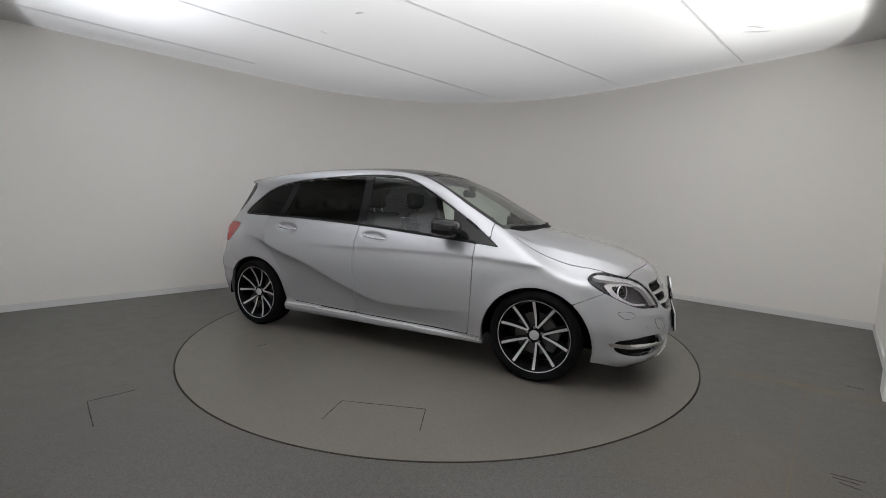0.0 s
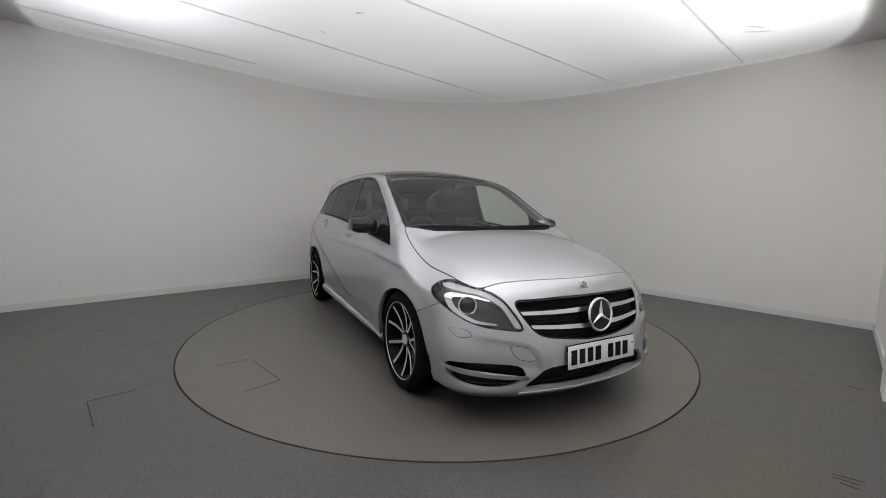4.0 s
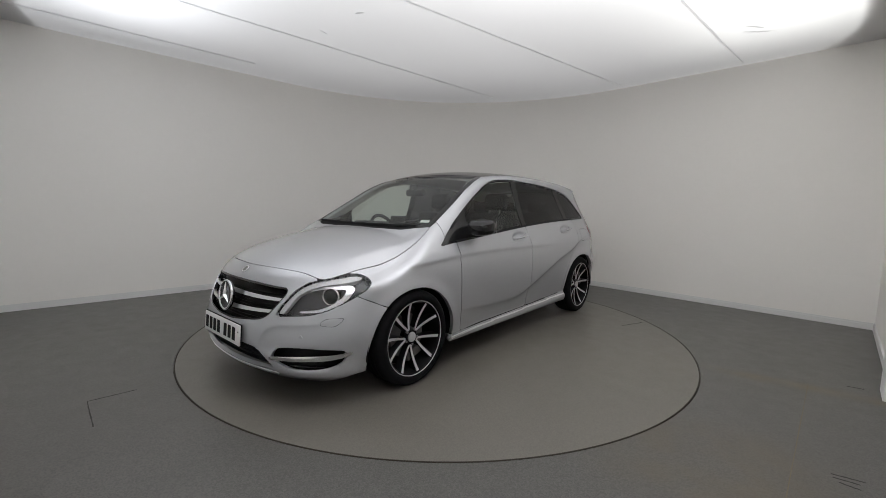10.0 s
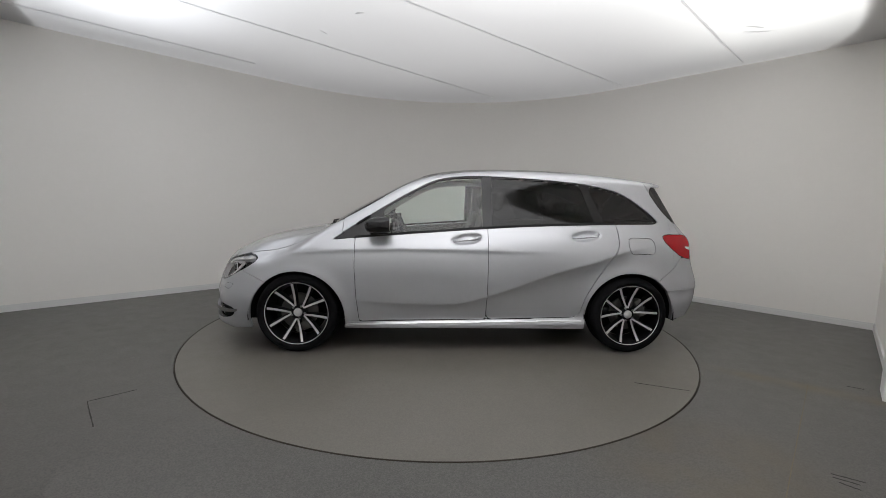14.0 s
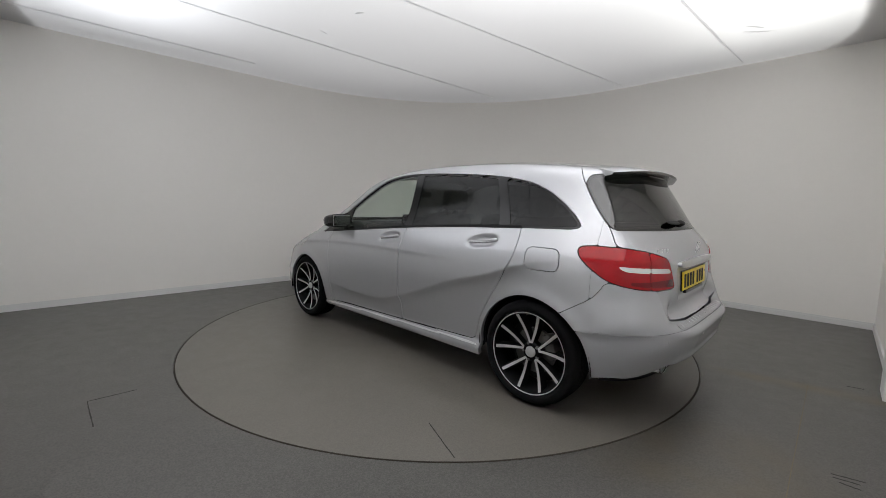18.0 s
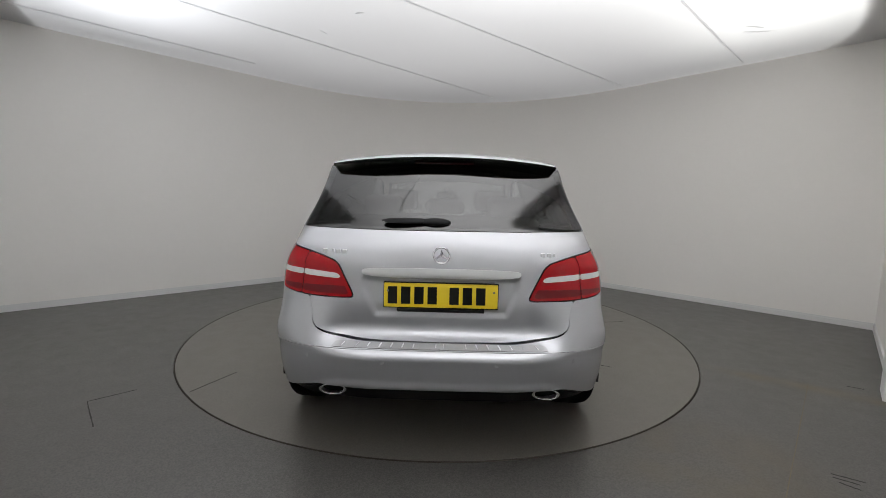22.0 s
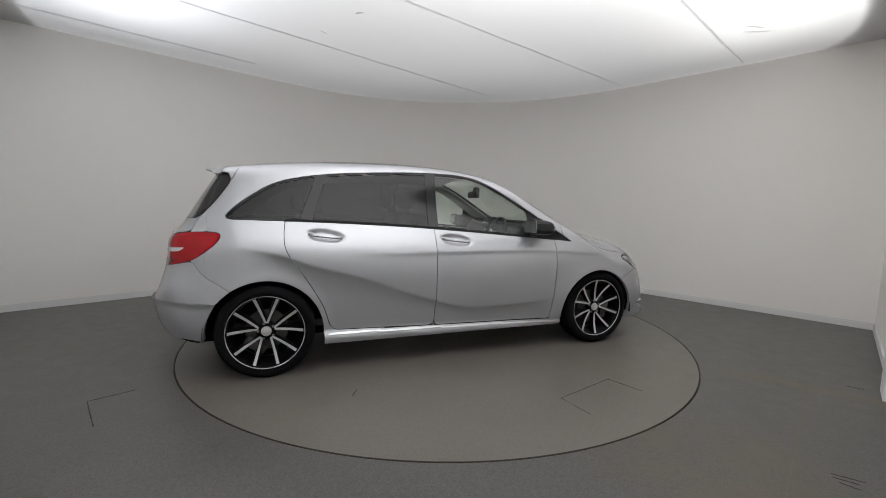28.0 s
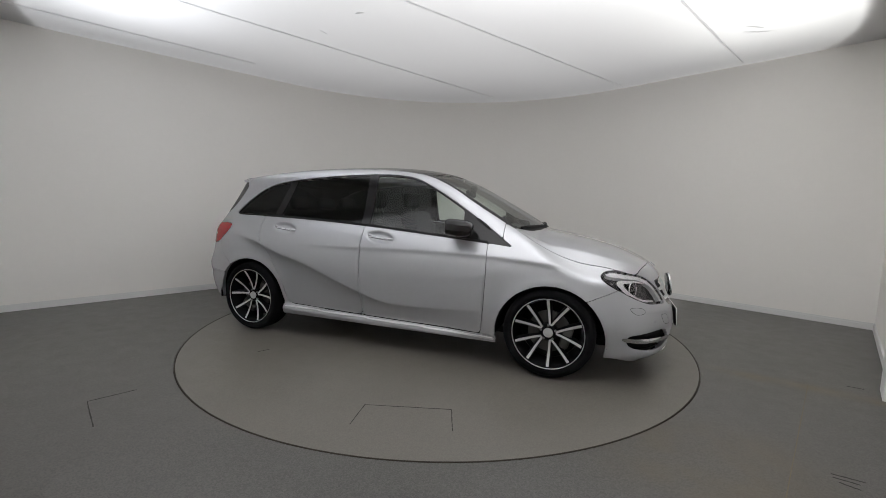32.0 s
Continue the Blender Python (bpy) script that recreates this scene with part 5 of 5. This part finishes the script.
part("rear_view_mirror", box_bm(0.50, 0.0, 1.30, 0.045, 0.22, 0.065, 0.02, 3), DASH, car, "dark interior mirror", True)
part("mirror_foot", box_bm(0.53, 0, 1.35, 0.06, 0.05, 0.05, 0.015, 2), DASH, car, "", True)
part("centre_console", box_bm(0.30, 0, 0.55, 0.80, 0.20, 0.26, 0.04, 3), DASH, car, "dark centre console", True)
part("screen_sticker", box_bm(1.005, 0.60, 1.068, 0.002, 0.075, 0.032, 0, 1, pose(0, 0, 0, 0, -58, 12)), PLATE_W, car, "small white paper sticker")

# ---- marks of the booth ----
TAPE = material("dark_score_line", (0.035, 0.033, 0.03), 0.8, vary=0.3, scale=30)
SEAM = CEILING.copy()
SEAM.name = "welded_seam"
SEAM.node_tree.nodes["Mix Shader"].inputs[0].default_value = 0.59
SEAM.node_tree.nodes["Translucent BSDF"].inputs[0].default_value = (0.93, 0.93, 0.94, 1)
STAIN = material("brown_stain", (0.15, 0.12, 0.075), 0.5, vary=0.3, scale=6)


def score(name, p, q, w, parent, mat, label, z=0.0004):
    """A thin line cut in the floor covering, from p to q."""
    a, b = Vector(p), Vector(q)
    n = Vector((-(b - a).y, (b - a).x)).normalized() * w / 2
    k = 12
    rng = random.Random(int(abs(a.x * 1000 + b.y * 77)))
    up, dn = [], []
    for i in range(k + 1):
        c = a + (b - a) * i / k
        up.append(tuple(c + n * (0.5 + rng.random())))
        dn.append(tuple(c - n * (0.5 + rng.random())))
    v, f = prism(up + dn[::-1], z - 0.003, z + 0.0006)
    bm = bmesh.new()
    bv = [bm.verts.new(x) for x in v]
    for i in range(k):
        m = 2 * k + 2
        for lv in (0, m):
            q4 = [bv[lv + i], bv[lv + i + 1], bv[lv + m - 2 - i], bv[lv + m - 1 - i]]
            bm.faces.new(q4)
    for t in f[2:]:
        bm.faces.new([bv[i] for i in t])
    ob = part(name, bm, mat, parent)
    if not parent:
        tagged(ob, label, kind="structure")
    return ob


for p, q in (((0.265, -1.955), (0.222, -1.735)), ((0.222, -1.735), (0.715, -1.585)), ((0.715, -1.585), (0.80, -1.80))):
    score("score_line", p, q, 0.005, turntable, TAPE, "")
for p, q in (((-0.98, -1.25), (-1.02, -1.33)), ((-1.29, 1.38), (-1.60, 1.51))):
    score("scuff", p, q, 0.006, turntable, TAPE, "")
for p, q in (((-2.12, 2.237), (-1.955, 2.405)), ((-2.12, 2.237), (-1.85, 1.976))):
    score("trim_floor_line", p, q, 0.006, None, TAPE, "dark score line in the vinyl floor")
score("trim_floor_joint", (2.508, 2.804), (1.35, 1.55), 0.004, None, STAIN, "faint joint in the vinyl floor")
for i, (p, q) in enumerate((((1.76, 1.80), (1.86, 1.742)), ((1.745, 1.775), (1.82, 1.725)), ((1.74, 1.74), (1.79, 1.69)), ((2.755, 2.787), (2.83, 2.74)))):
    score("trim_floor_scuff", p, q, 0.007, None, TAPE, "dark rubber scuff mark on the floor")

# ceiling seams: raised weld lines, parallel to the left wall
for c, slope, x0, x1 in ((7.89, 1.008, -4.25, -2.55), (6.18, 1.003, -3.4, 0.60), (4.072, 0.846, -2.4, 2.33), (1.87, 0.957, -1.2, 3.35)):
    v, f = [], []
    k = 60
    for i in range(k + 1):
        x = x0 + (x1 - x0) * i / k
        wob = 0.010 * noise.noise((x * 1.6, c, 0)) + 0.004 * noise.noise((x * 6, c, 3))
        y = slope * x + c + wob
        for u, h in ((-0.014, 0.0), (-0.006, 0.008), (0.0, 0.012), (0.006, 0.008), (0.014, 0.0)):
            v.append((x - u * 0.707, y + u * 0.707, CEIL + 0.0005 - h))
    for i in range(k):
        for j in range(4):
            f.append((i * 5 + j, i * 5 + j + 1, i * 5 + j + 6, i * 5 + j + 5))
    tagged(link_mesh("trim_ceiling_seam", v, f, SEAM), "raised white welded seam in the ceiling sheet", kind="structure")
# creases in the sheet
for x, y, dx, dy, w in ((2.75, 4.25, 0.34, -0.04, 0.016), (2.70, 4.12, 0.22, 0.02, 0.012), (-0.95, 3.95, 0.10, -0.03, 0.02), (-1.4, 4.3, 0.06, 0.12, 0.012)):
    v, f = [], []
    for i in range(13):
        t = i / 12
        for u, h in ((-1, 0), (-0.4, 0.7), (0.4, 0.7), (1, 0)):
            ww = w * math.sin(math.pi * t)
            l = math.hypot(dx, dy)
            v.append((x + dx * t - u * ww * dy / l, y + dy * t + u * ww * dx / l, CEIL + 0.0005 - 0.010 * h * math.sin(math.pi * t)))
    for i in range(12):
        for j in range(3):
            f.append((i * 4 + j, i * 4 + j + 1, i * 4 + j + 5, i * 4 + j + 4))
    tagged(link_mesh("trim_ceiling_crease", v, f, CEILING), "small crease in the white ceiling sheet", kind="structure")

# the jamb and skirting on the wall beside the camera
part_w = LINE[NC], LINE[NC + 1]
d = (Vector(part_w[1]) - Vector(part_w[0])).normalized()
nrm = Vector((d.y, -d.x))


def wall_box(name, s0, s1, z0, z1, proud, mat, label):
    a, b = Vector(part_w[0]) + d * s0, Vector(part_w[0]) + d * s1
    o = nrm * proud
    v, f = prism([tuple(a), tuple(b), tuple(b + o), tuple(a + o)], z0, z1)
    tagged(link_mesh(name, v, f, mat, smooth=False), label, kind="structure")


wall_box("baseboard", 0.02, 2.05, 0.0, 0.07, 0.014, SKIRT, "white skirting board beside the camera")
wall_box("trim_door_jamb", 2.06, 2.30, 0.0, 0.36, 0.055, SKIRT, "low white painted box at the foot of the booth wall")

# opaque boards over the ceiling sheet along the near walls: they round off the lit field at the side corners
def border(corner, foot, away, inset, reach):
    """Board along one near wall, from its side corner to its foot; away: along the far wall."""
    c, w = Vector(corner), (Vector(foot) - Vector(corner)).normalized()
    u = Vector(away).normalized()
    q = Vector((-w.y, w.x))
    q = q if q.dot(u) > 0 else -q
    r = reach - inset
    line = [tuple(c), tuple(Vector(foot)), tuple(Vector(foot) + q * 0.12)]
    line += [tuple(c + u * (inset + r * (1 - math.cos(k))) + w * (0.95 * (1 - math.sin(k)))) for k in np.linspace(0, math.pi / 2, 9)]
    v, f = prism(line, CEIL + 0.045, CEIL + 0.06)
    tagged(link_mesh("trim_ceiling_border", v, f, WALL, smooth=False), "opaque white border board over the ceiling sheet", kind="structure")


border(LINE[NC], LINE[NC + 1], (-1, 1), 0.36, 0.85)
border(LINE[0], LINE[NC + 1], (1, 1), 0.69, 1.0)


def motions():
    rows, car_rows = [], []
    for t, a in HEADING:
        m = pose(*HUB, 0, 0, 0, a)
        rows.append((t, m))
        car_rows.append((t, m @ pose(*CAR_AT, 0)))
    walk(turntable, rows)
    walk(car, car_rows)


motions()
